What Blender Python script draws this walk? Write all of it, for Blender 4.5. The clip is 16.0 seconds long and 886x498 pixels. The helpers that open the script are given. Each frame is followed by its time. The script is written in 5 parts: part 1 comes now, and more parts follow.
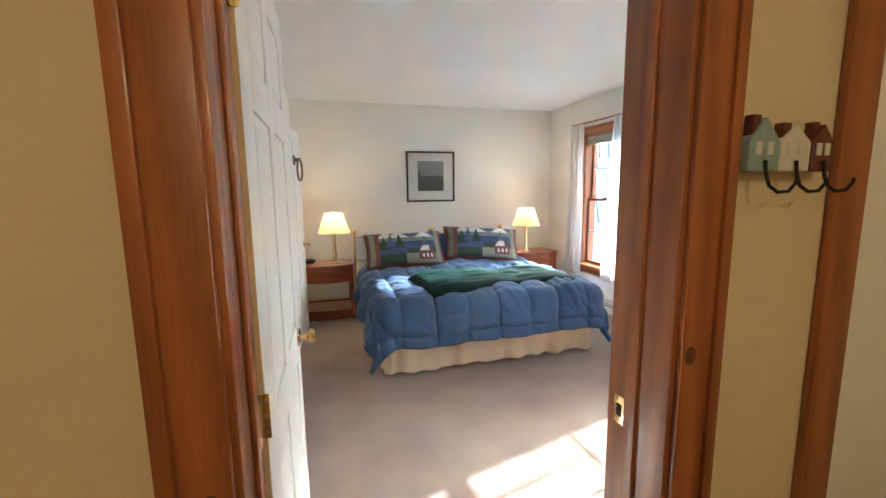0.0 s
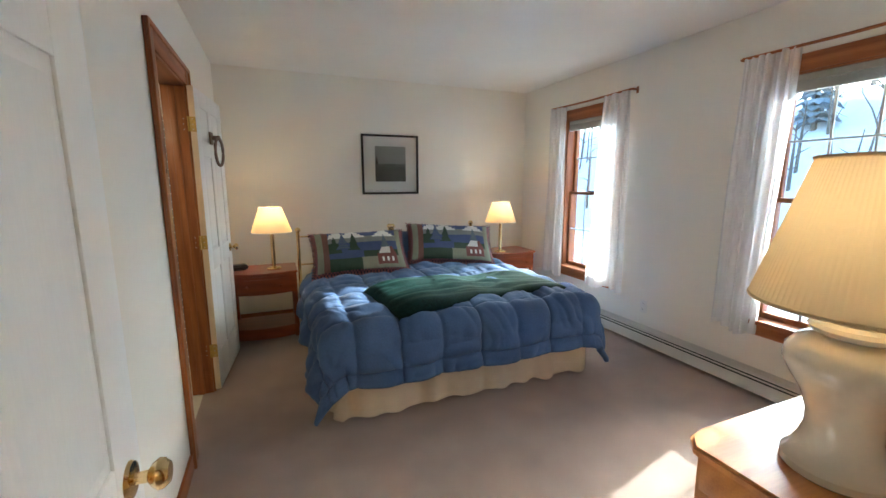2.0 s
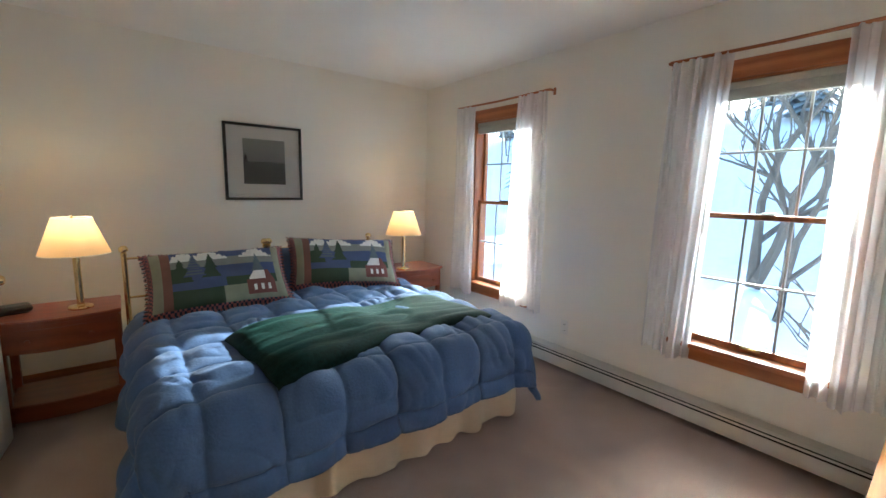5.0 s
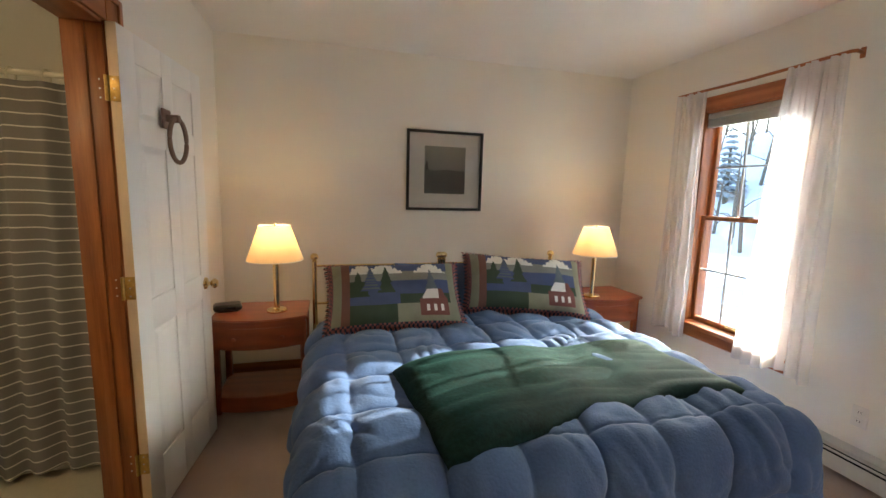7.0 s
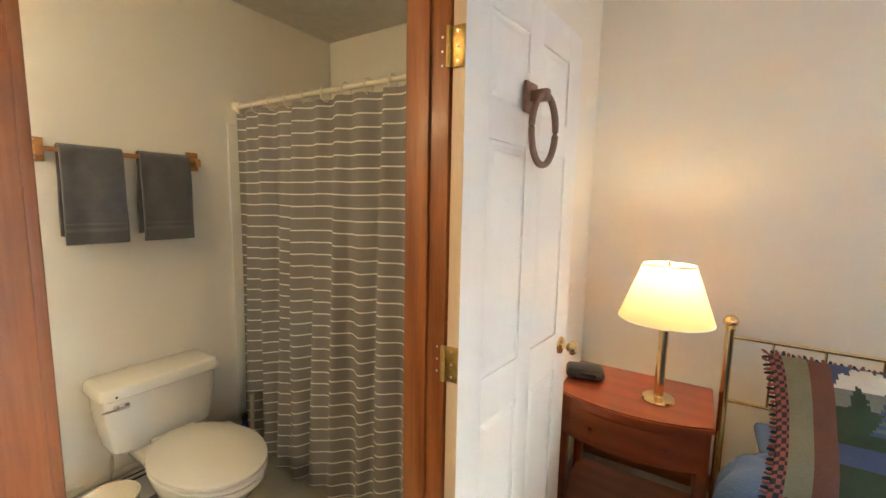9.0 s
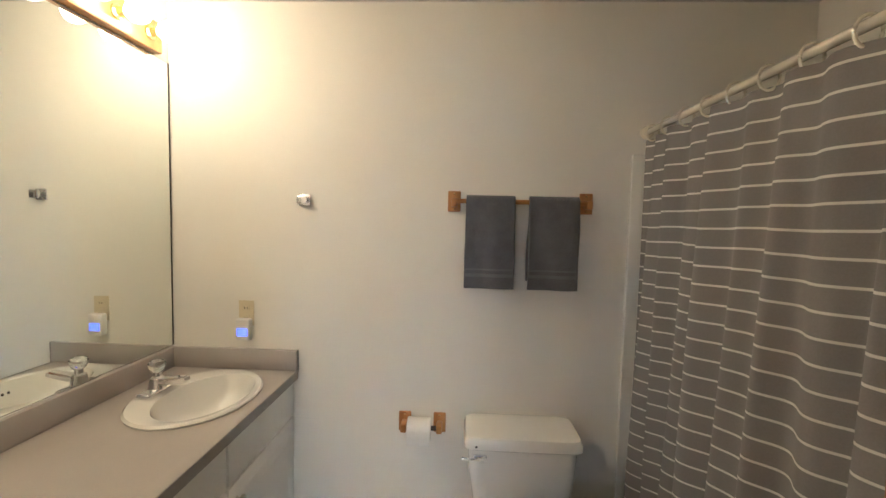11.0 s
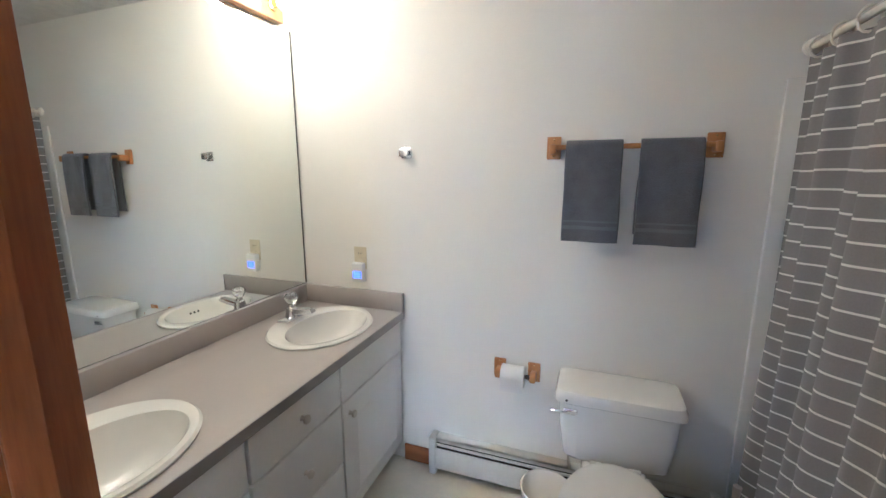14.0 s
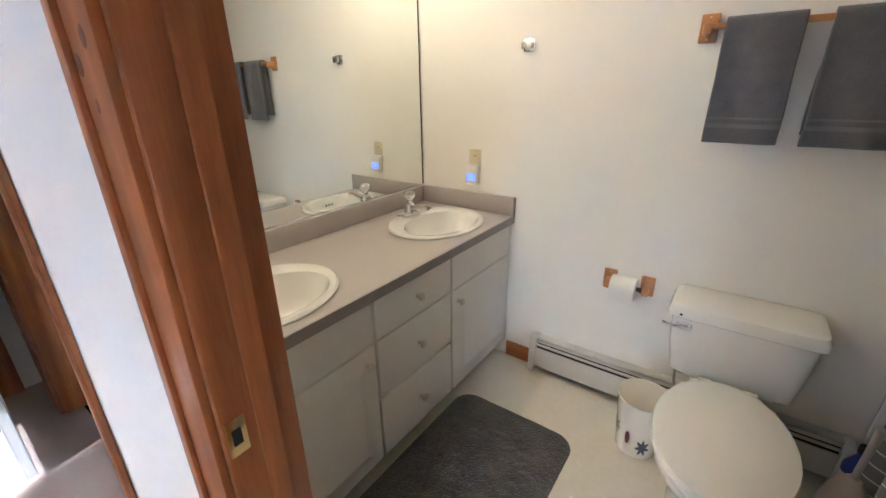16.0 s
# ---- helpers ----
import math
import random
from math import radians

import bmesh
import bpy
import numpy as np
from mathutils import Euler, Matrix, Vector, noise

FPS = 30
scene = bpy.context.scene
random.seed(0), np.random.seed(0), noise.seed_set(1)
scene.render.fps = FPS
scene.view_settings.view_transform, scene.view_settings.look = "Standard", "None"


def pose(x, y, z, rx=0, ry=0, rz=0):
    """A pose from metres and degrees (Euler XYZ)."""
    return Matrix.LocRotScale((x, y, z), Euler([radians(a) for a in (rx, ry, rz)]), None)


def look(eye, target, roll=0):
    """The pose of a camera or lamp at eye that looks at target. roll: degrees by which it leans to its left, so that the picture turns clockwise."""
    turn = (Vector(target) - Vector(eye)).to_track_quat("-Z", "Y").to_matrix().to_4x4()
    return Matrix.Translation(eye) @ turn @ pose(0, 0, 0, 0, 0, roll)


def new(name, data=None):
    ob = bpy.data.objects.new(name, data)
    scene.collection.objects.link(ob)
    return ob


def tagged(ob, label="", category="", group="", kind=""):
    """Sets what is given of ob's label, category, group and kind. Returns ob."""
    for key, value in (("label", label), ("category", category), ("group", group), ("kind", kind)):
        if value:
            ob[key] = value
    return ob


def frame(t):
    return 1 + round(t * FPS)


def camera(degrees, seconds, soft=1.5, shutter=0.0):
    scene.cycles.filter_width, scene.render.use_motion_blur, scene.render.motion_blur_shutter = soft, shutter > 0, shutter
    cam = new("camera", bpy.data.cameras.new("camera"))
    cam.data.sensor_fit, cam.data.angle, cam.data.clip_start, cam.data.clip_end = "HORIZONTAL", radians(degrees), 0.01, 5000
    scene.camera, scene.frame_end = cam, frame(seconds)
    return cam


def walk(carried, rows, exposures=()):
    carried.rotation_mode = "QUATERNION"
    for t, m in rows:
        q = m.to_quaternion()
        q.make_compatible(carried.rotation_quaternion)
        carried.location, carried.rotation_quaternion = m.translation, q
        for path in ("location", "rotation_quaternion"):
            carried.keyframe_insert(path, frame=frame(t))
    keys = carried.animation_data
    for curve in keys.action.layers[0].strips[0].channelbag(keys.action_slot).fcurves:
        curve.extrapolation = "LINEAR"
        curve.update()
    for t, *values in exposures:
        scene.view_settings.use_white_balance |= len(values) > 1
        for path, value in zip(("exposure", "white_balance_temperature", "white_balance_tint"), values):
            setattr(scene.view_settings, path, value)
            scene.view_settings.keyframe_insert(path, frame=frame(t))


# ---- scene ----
cam = camera(94.7, 16.0)
PATH = [
    (0, (0.069, 0.466, 1.442), (0.625, 2.366, 1.16), -0.7),
    (0.2, (0.082, 0.546, 1.442), (0.677, 2.434, 1.155), -0.5),
    (0.5, (0.116, 0.687, 1.437), (0.764, 2.558, 1.153), -0.4),
    (1, (0.119, 0.944, 1.463), (0.837, 2.787, 1.171), -0.3),
    (1.5, (0.159, 1.063, 1.45), (0.889, 2.899, 1.14), -0.2),
    (2, (0.224, 1.189, 1.434), (0.973, 3.015, 1.111), -0.1),
    (2.5, (0.295, 1.339, 1.427), (1.105, 3.138, 1.103), -0.2),
    (3, (0.327, 1.449, 1.438), (1.23, 3.204, 1.111), -0.3),
    (3.5, (0.36, 1.612, 1.434), (1.385, 3.3, 1.12), -0.2),
    (3.7, (0.367, 1.672, 1.442), (1.442, 3.33, 1.132), -0.1),
    (5.8, (0.448, 1.941, 1.429), (1.689, 3.483, 1.142), 1.6),
    (6, (0.45, 1.977, 1.431), (1.614, 3.578, 1.146), 1.7),
    (6.5, (0.506, 2.163, 1.431), (1.376, 3.944, 1.16), 1.7),
    (7, (0.545, 2.401, 1.447), (1.067, 4.313, 1.176), 1.5),
    (7.5, (0.485, 2.645, 1.418), (0.643, 4.62, 1.151), 1.0),
    (8, (0.4, 2.914, 1.436), (0.164, 4.882, 1.169), 0.9),
    (8.5, (0.344, 3.146, 1.43), (-0.316, 5.016, 1.176), 0.8),
    (9, (0.273, 3.384, 1.448), (-0.783, 5.066, 1.213), 1.1),
    (9.5, (0.179, 3.558, 1.444), (-1.273, 4.914, 1.214), 2.1),
    (10, (0.016, 3.726, 1.459), (-1.749, 4.647, 1.273), 2.9),
    (10.2, (-0.022, 3.775, 1.473), (-1.89, 4.47, 1.304), 2.7),
    (12.3, (-0.1, 4.052, 1.593), (-1.983, 3.382, 1.533), -0.8),
    (12.5, (-0.099, 4.061, 1.604), (-1.976, 3.372, 1.554), -0.9),
    (13, (-0.094, 4.054, 1.599), (-1.969, 3.362, 1.527), -0.8),
    (13.5, (-0.101, 4.055, 1.58), (-1.97, 3.372, 1.378), -0.5),
    (14, (-0.107, 4.05, 1.52), (-1.954, 3.378, 1.149), -0.1),
    (14.5, (-0.108, 4.033, 1.489), (-1.912, 3.368, 0.939), 0.1),
    (15, (-0.111, 4.047, 1.432), (-1.848, 3.341, 0.738), 0.1),
    (15.2, (-0.107, 4.037, 1.43), (-1.817, 3.316, 0.684), 0.0),
    (15.5, (-0.102, 4.04, 1.415), (-1.758, 3.24, 0.631), -0.2),
    (16, (-0.057, 4.067, 1.427), (-1.566, 2.972, 0.704), -0.8),
]
EXPOSURES = [(0, 3.4, 5400, -5), (1.0, 3.2, 5500, -5), (2.5, 2.6, 5500, -4), (6.0, 2.5, 5600, -3), (7.0, 2.65, 6500, 1), (8.0, 3.2, 6500, 1), (9.0, 3.5, 6300, 1), (10.0, 3.25, 6100, 3),
             (12.3, 3.1, 4400, 8), (14.5, 3.55, 4400, 7), (15.5, 3.6, 4600, 7), (16, 3.5, 4900, 7)]
walk(cam, [(t, look(eye, target, roll)) for t, eye, target, roll in PATH], EXPOSURES)

# ---------------------------------------------------------------- world, sun, lamps
SUN_WAY = Vector((-1.0, -0.23, -0.49)).normalized()
world = bpy.data.worlds.new("sky")
scene.world = world
world.use_nodes = True
wn = world.node_tree.nodes
sky = wn.new("ShaderNodeTexSky")
sky.sky_type = "NISHITA"
sky.sun_disc = False
sky.sun_elevation = math.asin(-SUN_WAY.z)
sky.sun_rotation = math.atan2(-SUN_WAY.x, -SUN_WAY.y)
world.node_tree.links.new(sky.outputs[0], wn["Background"].inputs[0])
wn["Background"].inputs[1].default_value = 0.15


def lamp(name, kind, m, energy, color, **more):
    data = bpy.data.lights.new(name, kind)
    data.energy, data.color = energy, color
    for key in more:
        if key == "size":
            data.shadow_soft_size = more[key]
        if key == "angle":
            data.angle = more[key]
        if key == "area":
            data.shape = "RECTANGLE"
            data.size, data.size_y = more[key]
    ob = new(name, data)
    ob.matrix_world = m
    return ob


lamp("sun", "SUN", look((0, 0, 0), SUN_WAY), 2.7, (1.0, 0.93, 0.82), angle=radians(0.5))
WARM = (1.0, 0.68, 0.37)

# ---------------------------------------------------------------- materials
def mat(name, color, rough=0.6, metal=0.0, vary=0.12, scale=6.0, fine=60.0, bump=0.1, depth=0.002, stretch=(1, 1, 1), dark=None,
        rand=0.0, coat=0.0, sheen=0.0, emit=None, power=0.0, spec=0.5, alpha=1.0, wave=None):
    """Base colour with coarse and fine variation, relief, gloss."""
    m = bpy.data.materials.new(name)
    m.use_nodes = True
    nt = m.node_tree
    n, l = nt.nodes, nt.links
    p = n["Principled BSDF"]
    p.inputs["Roughness"].default_value = rough
    p.inputs["Metallic"].default_value = metal
    p.inputs["Coat Weight"].default_value = coat
    p.inputs["Coat Roughness"].default_value = 0.15
    p.inputs["Sheen Weight"].default_value = sheen
    p.inputs["Specular IOR Level"].default_value = spec
    tc = n.new("ShaderNodeTexCoord")
    mp = n.new("ShaderNodeMapping")
    mp.inputs["Scale"].default_value = stretch
    l.new(tc.outputs["Object"], mp.inputs["Vector"])
    a = n.new("ShaderNodeTexNoise")
    a.inputs["Scale"].default_value = scale
    a.inputs["Detail"].default_value = 4
    b = n.new("ShaderNodeTexNoise")
    b.inputs["Scale"].default_value = fine
    b.inputs["Detail"].default_value = 3
    for t in (a, b):
        l.new(mp.outputs[0], t.inputs["Vector"])
    add = n.new("ShaderNodeMath")
    add.operation = "ADD"
    l.new(a.outputs["Fac"], add.inputs[0])
    l.new(b.outputs["Fac"], add.inputs[1])
    src = add.outputs[0]
    if wave:
        w = n.new("ShaderNodeTexWave")
        w.inputs["Scale"].default_value = wave
        w.inputs["Distortion"].default_value = 6
        w.inputs["Detail"].default_value = 3
        w.bands_direction = "DIAGONAL"
        l.new(mp.outputs[0], w.inputs["Vector"])
        mix2 = n.new("ShaderNodeMath")
        mix2.operation = "MULTIPLY_ADD"
        mix2.inputs[1].default_value = 0.6
        l.new(w.outputs["Fac"], mix2.inputs[0])
        l.new(add.outputs[0], mix2.inputs[2])
        src = mix2.outputs[0]
    ramp = n.new("ShaderNodeMapRange")
    ramp.inputs[1].default_value, ramp.inputs[2].default_value = 0.65, 1.35 + (0.5 if wave else 0)
    l.new(src, ramp.inputs[0])
    mix = n.new("ShaderNodeMix")
    mix.data_type = "RGBA"
    lo = dark or [c * (1 - vary) for c in color]
    hi = [min(1, c * (1 + vary * 0.6)) for c in color]
    mix.inputs[6].default_value, mix.inputs[7].default_value = (*lo, 1), (*hi, 1)
    l.new(ramp.outputs[0], mix.inputs[0])
    out = mix.outputs[2]
    if rand:
        oi = n.new("ShaderNodeObjectInfo")
        hs = n.new("ShaderNodeHueSaturation")
        mr = n.new("ShaderNodeMapRange")
        mr.inputs[3].default_value, mr.inputs[4].default_value = 1 - rand, 1 + rand
        l.new(oi.outputs["Random"], mr.inputs[0])
        l.new(mr.outputs[0], hs.inputs["Value"])
        l.new(out, hs.inputs["Color"])
        out = hs.outputs[0]
    l.new(out, p.inputs["Base Color"])
    if bump:
        bm_ = n.new("ShaderNodeBump")
        bm_.inputs["Strength"].default_value = bump
        bm_.inputs["Distance"].default_value = depth
        l.new(src, bm_.inputs["Height"])
        l.new(bm_.outputs[0], p.inputs["Normal"])
    if emit:
        p.inputs["Emission Color"].default_value = (*emit, 1)
        p.inputs["Emission Strength"].default_value = power
    p.inputs["Alpha"].default_value = alpha
    return m


def cloth_through(name, color, clear, through_part=0.5, scale=200):
    """Thin woven cloth that lets light through."""
    m = bpy.data.materials.new(name)
    m.use_nodes = True
    n, l = m.node_tree.nodes, m.node_tree.links
    n.remove(n["Principled BSDF"])
    d, t, c = n.new("ShaderNodeBsdfDiffuse"), n.new("ShaderNodeBsdfTranslucent"), n.new("ShaderNodeBsdfTransparent")
    tc, no = n.new("ShaderNodeTexCoord"), n.new("ShaderNodeTexNoise")
    no.inputs["Scale"].default_value = scale
    l.new(tc.outputs["Object"], no.inputs["Vector"])
    bp = n.new("ShaderNodeBump")
    bp.inputs["Distance"].default_value = 0.001
    bp.inputs["Strength"].default_value = 0.3
    l.new(no.outputs["Fac"], bp.inputs["Height"])
    for s in (d, t):
        s.inputs["Color"].default_value = (*color, 1)
        l.new(bp.outputs[0], s.inputs["Normal"])
    m1, m2 = n.new("ShaderNodeMixShader"), n.new("ShaderNodeMixShader")
    m1.inputs[0].default_value, m2.inputs[0].default_value = through_part, clear
    l.new(d.outputs[0], m1.inputs[1]), l.new(t.outputs[0], m1.inputs[2])
    l.new(m1.outputs[0], m2.inputs[1]), l.new(c.outputs[0], m2.inputs[2])
    l.new(m2.outputs[0], n["Material Output"].inputs["Surface"])
    return m


def glass(name, tint=(1, 1, 1), rough=0.0):
    m = bpy.data.materials.new(name)
    m.use_nodes = True
    p = m.node_tree.nodes["Principled BSDF"]
    p.inputs["Base Color"].default_value = (*tint, 1)
    p.inputs["Transmission Weight"].default_value = 1
    p.inputs["Roughness"].default_value = rough
    p.inputs["IOR"].default_value = 1.45
    return m


WALL = mat("wall_paint", (0.86, 0.83, 0.765), 0.75, vary=0.03, scale=1.2, fine=220, bump=0.12, depth=0.0008)
HALLWALL = mat("hall_paint", (0.74, 0.63, 0.43), 0.75, vary=0.04, scale=1.2, fine=220, bump=0.12, depth=0.0008)
CEIL = mat("ceiling_paint", (0.87, 0.855, 0.83), 0.9, vary=0.04, scale=2, fine=150, bump=0.5, depth=0.003)
BATHCEIL = mat("stippled_ceiling", (0.78, 0.76, 0.70), 0.95, vary=0.10, scale=20, fine=110, bump=1.0, depth=0.012)
CARPET = mat("carpet", (0.40, 0.285, 0.235), 0.97, vary=0.30, scale=3.0, fine=420, bump=0.9, depth=0.006, sheen=0.3)
HALLCARPET = mat("hall_carpet", (0.36, 0.27, 0.22), 0.97, vary=0.2, scale=2.2, fine=420, bump=0.9, depth=0.006)
VINYL = mat("vinyl_floor", (0.72, 0.67, 0.55), 0.35, vary=0.06, scale=3, fine=40, bump=0.05, depth=0.001)
WOOD = mat("stained_pine", (0.40, 0.135, 0.036), 0.42, dark=(0.22, 0.065, 0.016), scale=5, fine=34, bump=0.12, depth=0.001, stretch=(7, 7, 0.45), coat=0.25, rand=0.08, wave=1.2)
WOODX = mat("stained_pine_across", (0.40, 0.135, 0.036), 0.42, dark=(0.22, 0.065, 0.016), scale=5, fine=34, bump=0.12, depth=0.001, stretch=(0.45, 7, 7), coat=0.25, rand=0.08, wave=1.2)
WOODY = mat("stained_pine_along", (0.44, 0.15, 0.045), 0.42, dark=(0.27, 0.08, 0.02), scale=5, fine=34, bump=0.12, depth=0.001, stretch=(7, 0.45, 7), coat=0.25, rand=0.08, wave=1.2)
KNOT = mat("pine_knot", (0.15, 0.05, 0.02), 0.5, vary=0.4, scale=30)
PINE = mat("honey_pine", (0.62, 0.27, 0.075), 0.28, dark=(0.45, 0.165, 0.042), scale=4, fine=26, bump=0.06, depth=0.0008, stretch=(0.5, 6, 6), coat=0.5, wave=1.0)
CHERRY = mat("cherry_veneer", (0.31, 0.068, 0.02), 0.28, dark=(0.20, 0.042, 0.012), scale=4, fine=30, bump=0.05, depth=0.0006, stretch=(0.6, 6, 6), coat=0.5, wave=1.0)
DOORPAINT = mat("door_paint", (0.86, 0.86, 0.85), 0.38, vary=0.03, scale=2, fine=50, bump=0.10, depth=0.0008, stretch=(4, 4, 0.4))
RAW = mat("raw_door_edge", (0.78, 0.62, 0.42), 0.6, vary=0.08, scale=4, fine=40, stretch=(6, 6, 0.5))
BRASS = mat("polished_brass", (0.86, 0.68, 0.36), 0.17, metal=1.0, vary=0.08, scale=14, fine=90, bump=0.03)
OLDBRASS = mat("worn_brass", (0.60, 0.40, 0.13), 0.38, metal=1.0, vary=0.25, scale=30, fine=140, bump=0.1)
CHROME = mat("chrome", (0.80, 0.80, 0.82), 0.08, metal=1.0, vary=0.03, bump=0.0)
NICKEL = mat("satin_nickel", (0.62, 0.58, 0.50), 0.28, metal=1.0, vary=0.05, bump=0.02)
BLACK = mat("black_plastic", (0.015, 0.015, 0.016), 0.3, vary=0.2, bump=0.02)
SCREEN = mat("dark_screen", (0.008, 0.008, 0.01), 0.08, vary=0.1, bump=0.0)
BLACKFRAME = mat("black_lacquer", (0.02, 0.018, 0.017), 0.35, vary=0.3, scale=20, bump=0.05)
ENAMEL = mat("heater_enamel", (0.66, 0.64, 0.60), 0.4, vary=0.05, scale=4, fine=80, bump=0.04)
SLOT = mat("heater_slot", (0.02, 0.02, 0.02), 0.8)
PORCELAIN = mat("porcelain", (0.82, 0.80, 0.75), 0.1, vary=0.015, bump=0.0, coat=0.6)
BISQUE = mat("bisque_porcelain", (0.82, 0.77, 0.66), 0.12, vary=0.015, bump=0.0, coat=0.6)
CERAMIC = mat("cream_glaze", (0.80, 0.72, 0.58), 0.12, vary=0.03, scale=5, bump=0.0, coat=0.8)
COMF = mat("blue_comforter_cotton", (0.062, 0.118, 0.26), 0.8, vary=0.14, scale=7, fine=90, bump=0.35, depth=0.006, sheen=0.08)
SKIRT = mat("cream_bed_skirt", (0.66, 0.55, 0.40), 0.85, vary=0.08, scale=8, fine=160, bump=0.2, depth=0.002)
FLEECE = mat("green_velvet_fleece", (0.005, 0.026, 0.023), 0.75, dark=(0.002, 0.009, 0.008), spec=0.15, scale=9, fine=60, bump=0.3, depth=0.006, sheen=0.12)
FLEECE.node_tree.nodes["Principled BSDF"].inputs["Sheen Weight"].default_value = 0.06
FLEECE.node_tree.nodes["Principled BSDF"].inputs["Sheen Tint"].default_value = (0.12, 0.55, 0.45, 1)
SHEER = cloth_through("sheer_voile", (0.96, 0.96, 0.96), 0.24, 0.80)
SHADE = cloth_through("lampshade_linen", (0.80, 0.62, 0.40), 0.0, 0.40, 500)
PLEAT = cloth_through("pleated_shade_silk", (0.80, 0.66, 0.44), 0.0, 0.40, 500)
BULB = mat("lit_bulb", (1, 0.9, 0.75), 0.4, bump=0, emit=(1.0, 0.78, 0.48), power=1.2)
GLOBE = mat("lit_globe_bulb", (1, 0.95, 0.9), 0.3, bump=0, emit=(1.0, 0.74, 0.45), power=4.3)
PANE = glass("window_pane")
ACRYLIC = glass("clear_acrylic", (0.95, 0.97, 0.98), 0.08)
MIRROR = mat("mirror_silver", (0.86, 0.89, 0.86), 0.0, metal=1.0, vary=0.0, bump=0.0)
MUNTIN = mat("white_muntin", (0.62, 0.62, 0.60), 0.5, vary=0.05)
BLIND = mat("raised_blind", (0.45, 0.42, 0.36), 0.6, vary=0.1, stretch=(1, 1, 8))
LAMINATE = mat("grey_laminate", (0.44, 0.40, 0.37), 0.38, vary=0.05, scale=6, fine=300, bump=0.03)
LAMEDGE = mat("grey_laminate_edge", (0.27, 0.245, 0.235), 0.42, vary=0.05, scale=6, fine=300, bump=0.03)
CABPAINT = mat("cabinet_paint", (0.72, 0.70, 0.65), 0.42, vary=0.03, scale=3, fine=70, bump=0.08, depth=0.0006)
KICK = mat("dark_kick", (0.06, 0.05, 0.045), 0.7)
TOWEL = mat("grey_terry", (0.125, 0.125, 0.14), 0.97, vary=0.25, scale=18, fine=260, bump=0.8, depth=0.004, sheen=0.4)
BAND = mat("towel_band", (0.17, 0.17, 0.185), 0.8, vary=0.1, fine=200, bump=0.3)
OAK = mat("oak_fixture", (0.50, 0.24, 0.07), 0.4, dark=(0.34, 0.14, 0.035), scale=8, fine=40, stretch=(4, 4, 0.8), coat=0.3, wave=1.5)
PAPER = mat("tissue_paper", (0.82, 0.80, 0.76), 0.95, vary=0.04, fine=200, bump=0.2)
MAT = mat("grey_bath_mat", (0.12, 0.11, 0.105), 1.0, dark=(0.045, 0.042, 0.042), scale=9, fine=130, bump=1.0, depth=0.012, sheen=0.3)
STRIPE = mat("curtain_stripe", (0.80, 0.78, 0.74), 0.9, vary=0.05, fine=200, bump=0.2)
GREYCLOTH = mat("grey_curtain_cotton", (0.25, 0.24, 0.24), 0.9, vary=0.10, scale=5, fine=240, bump=0.35, depth=0.001)
SNOW = mat("snow", (0.82, 0.85, 0.92), 0.9, vary=0.08, scale=0.5, fine=6, bump=0.4, depth=0.05)
BARK = mat("bark", (0.16, 0.13, 0.105), 0.95, vary=0.4, scale=6, fine=30, bump=0.6, depth=0.02, stretch=(3, 3, 0.6))
NEEDLE = mat("snowy_conifer", (0.26, 0.30, 0.34), 0.9, vary=0.6, scale=2, fine=12, bump=0.3)
WHITEPL = mat("white_plastic", (0.80, 0.79, 0.76), 0.35, vary=0.02, bump=0.02)
IVORY = mat("ivory_plate", (0.70, 0.62, 0.44), 0.4, vary=0.03, bump=0.02)
BLUELIGHT = mat("blue_night_light", (0.1, 0.1, 0.6), 0.4, bump=0, emit=(0.12, 0.15, 1.0), power=0.3)
TAUPE = mat("taupe_plastic", (0.45, 0.38, 0.32), 0.35, vary=0.05, bump=0.03)
BLUEPL = mat("blue_plastic", (0.02, 0.04, 0.25), 0.3, vary=0.05)
RINGWOOD = mat("grey_brown_wood", (0.22, 0.135, 0.10), 0.5, vary=0.25, scale=12, stretch=(1, 1, 5))
IRON = mat("black_iron", (0.02, 0.017, 0.015), 0.5, metal=0.6, vary=0.3, scale=30, bump=0.2)


# ---------------------------------------------------------------- mesh helpers
def smooth(bm, angle=35):
    for f in bm.faces:
        f.smooth = True
    for e in bm.edges:
        if len(e.link_faces) == 2 and e.calc_face_angle(0) > radians(angle):
            e.smooth = False


def mesh_of(name, bm, mats):
    bm.normal_update()
    me = bpy.data.meshes.new(name)
    bm.to_mesh(me)
    bm.free()
    for m in mats if isinstance(mats, (list, tuple)) else [mats]:
        me.materials.append(m)
    return me


def part(name, bm, material, parent=None, label="", soft=True):
    if soft:
        smooth(bm)
    ob = new(name, mesh_of(name, bm, material))
    if parent is not None:
        ob.parent = parent
    if label:
        ob["label"] = label
    return ob


def thing(name, label, category, at=(0, 0, 0), turn=0, group="", kind=""):
    ob = new(name)
    ob.empty_display_size = 0.05
    ob.matrix_basis = pose(*at, 0, 0, turn)
    return tagged(ob, label, category, group, kind)


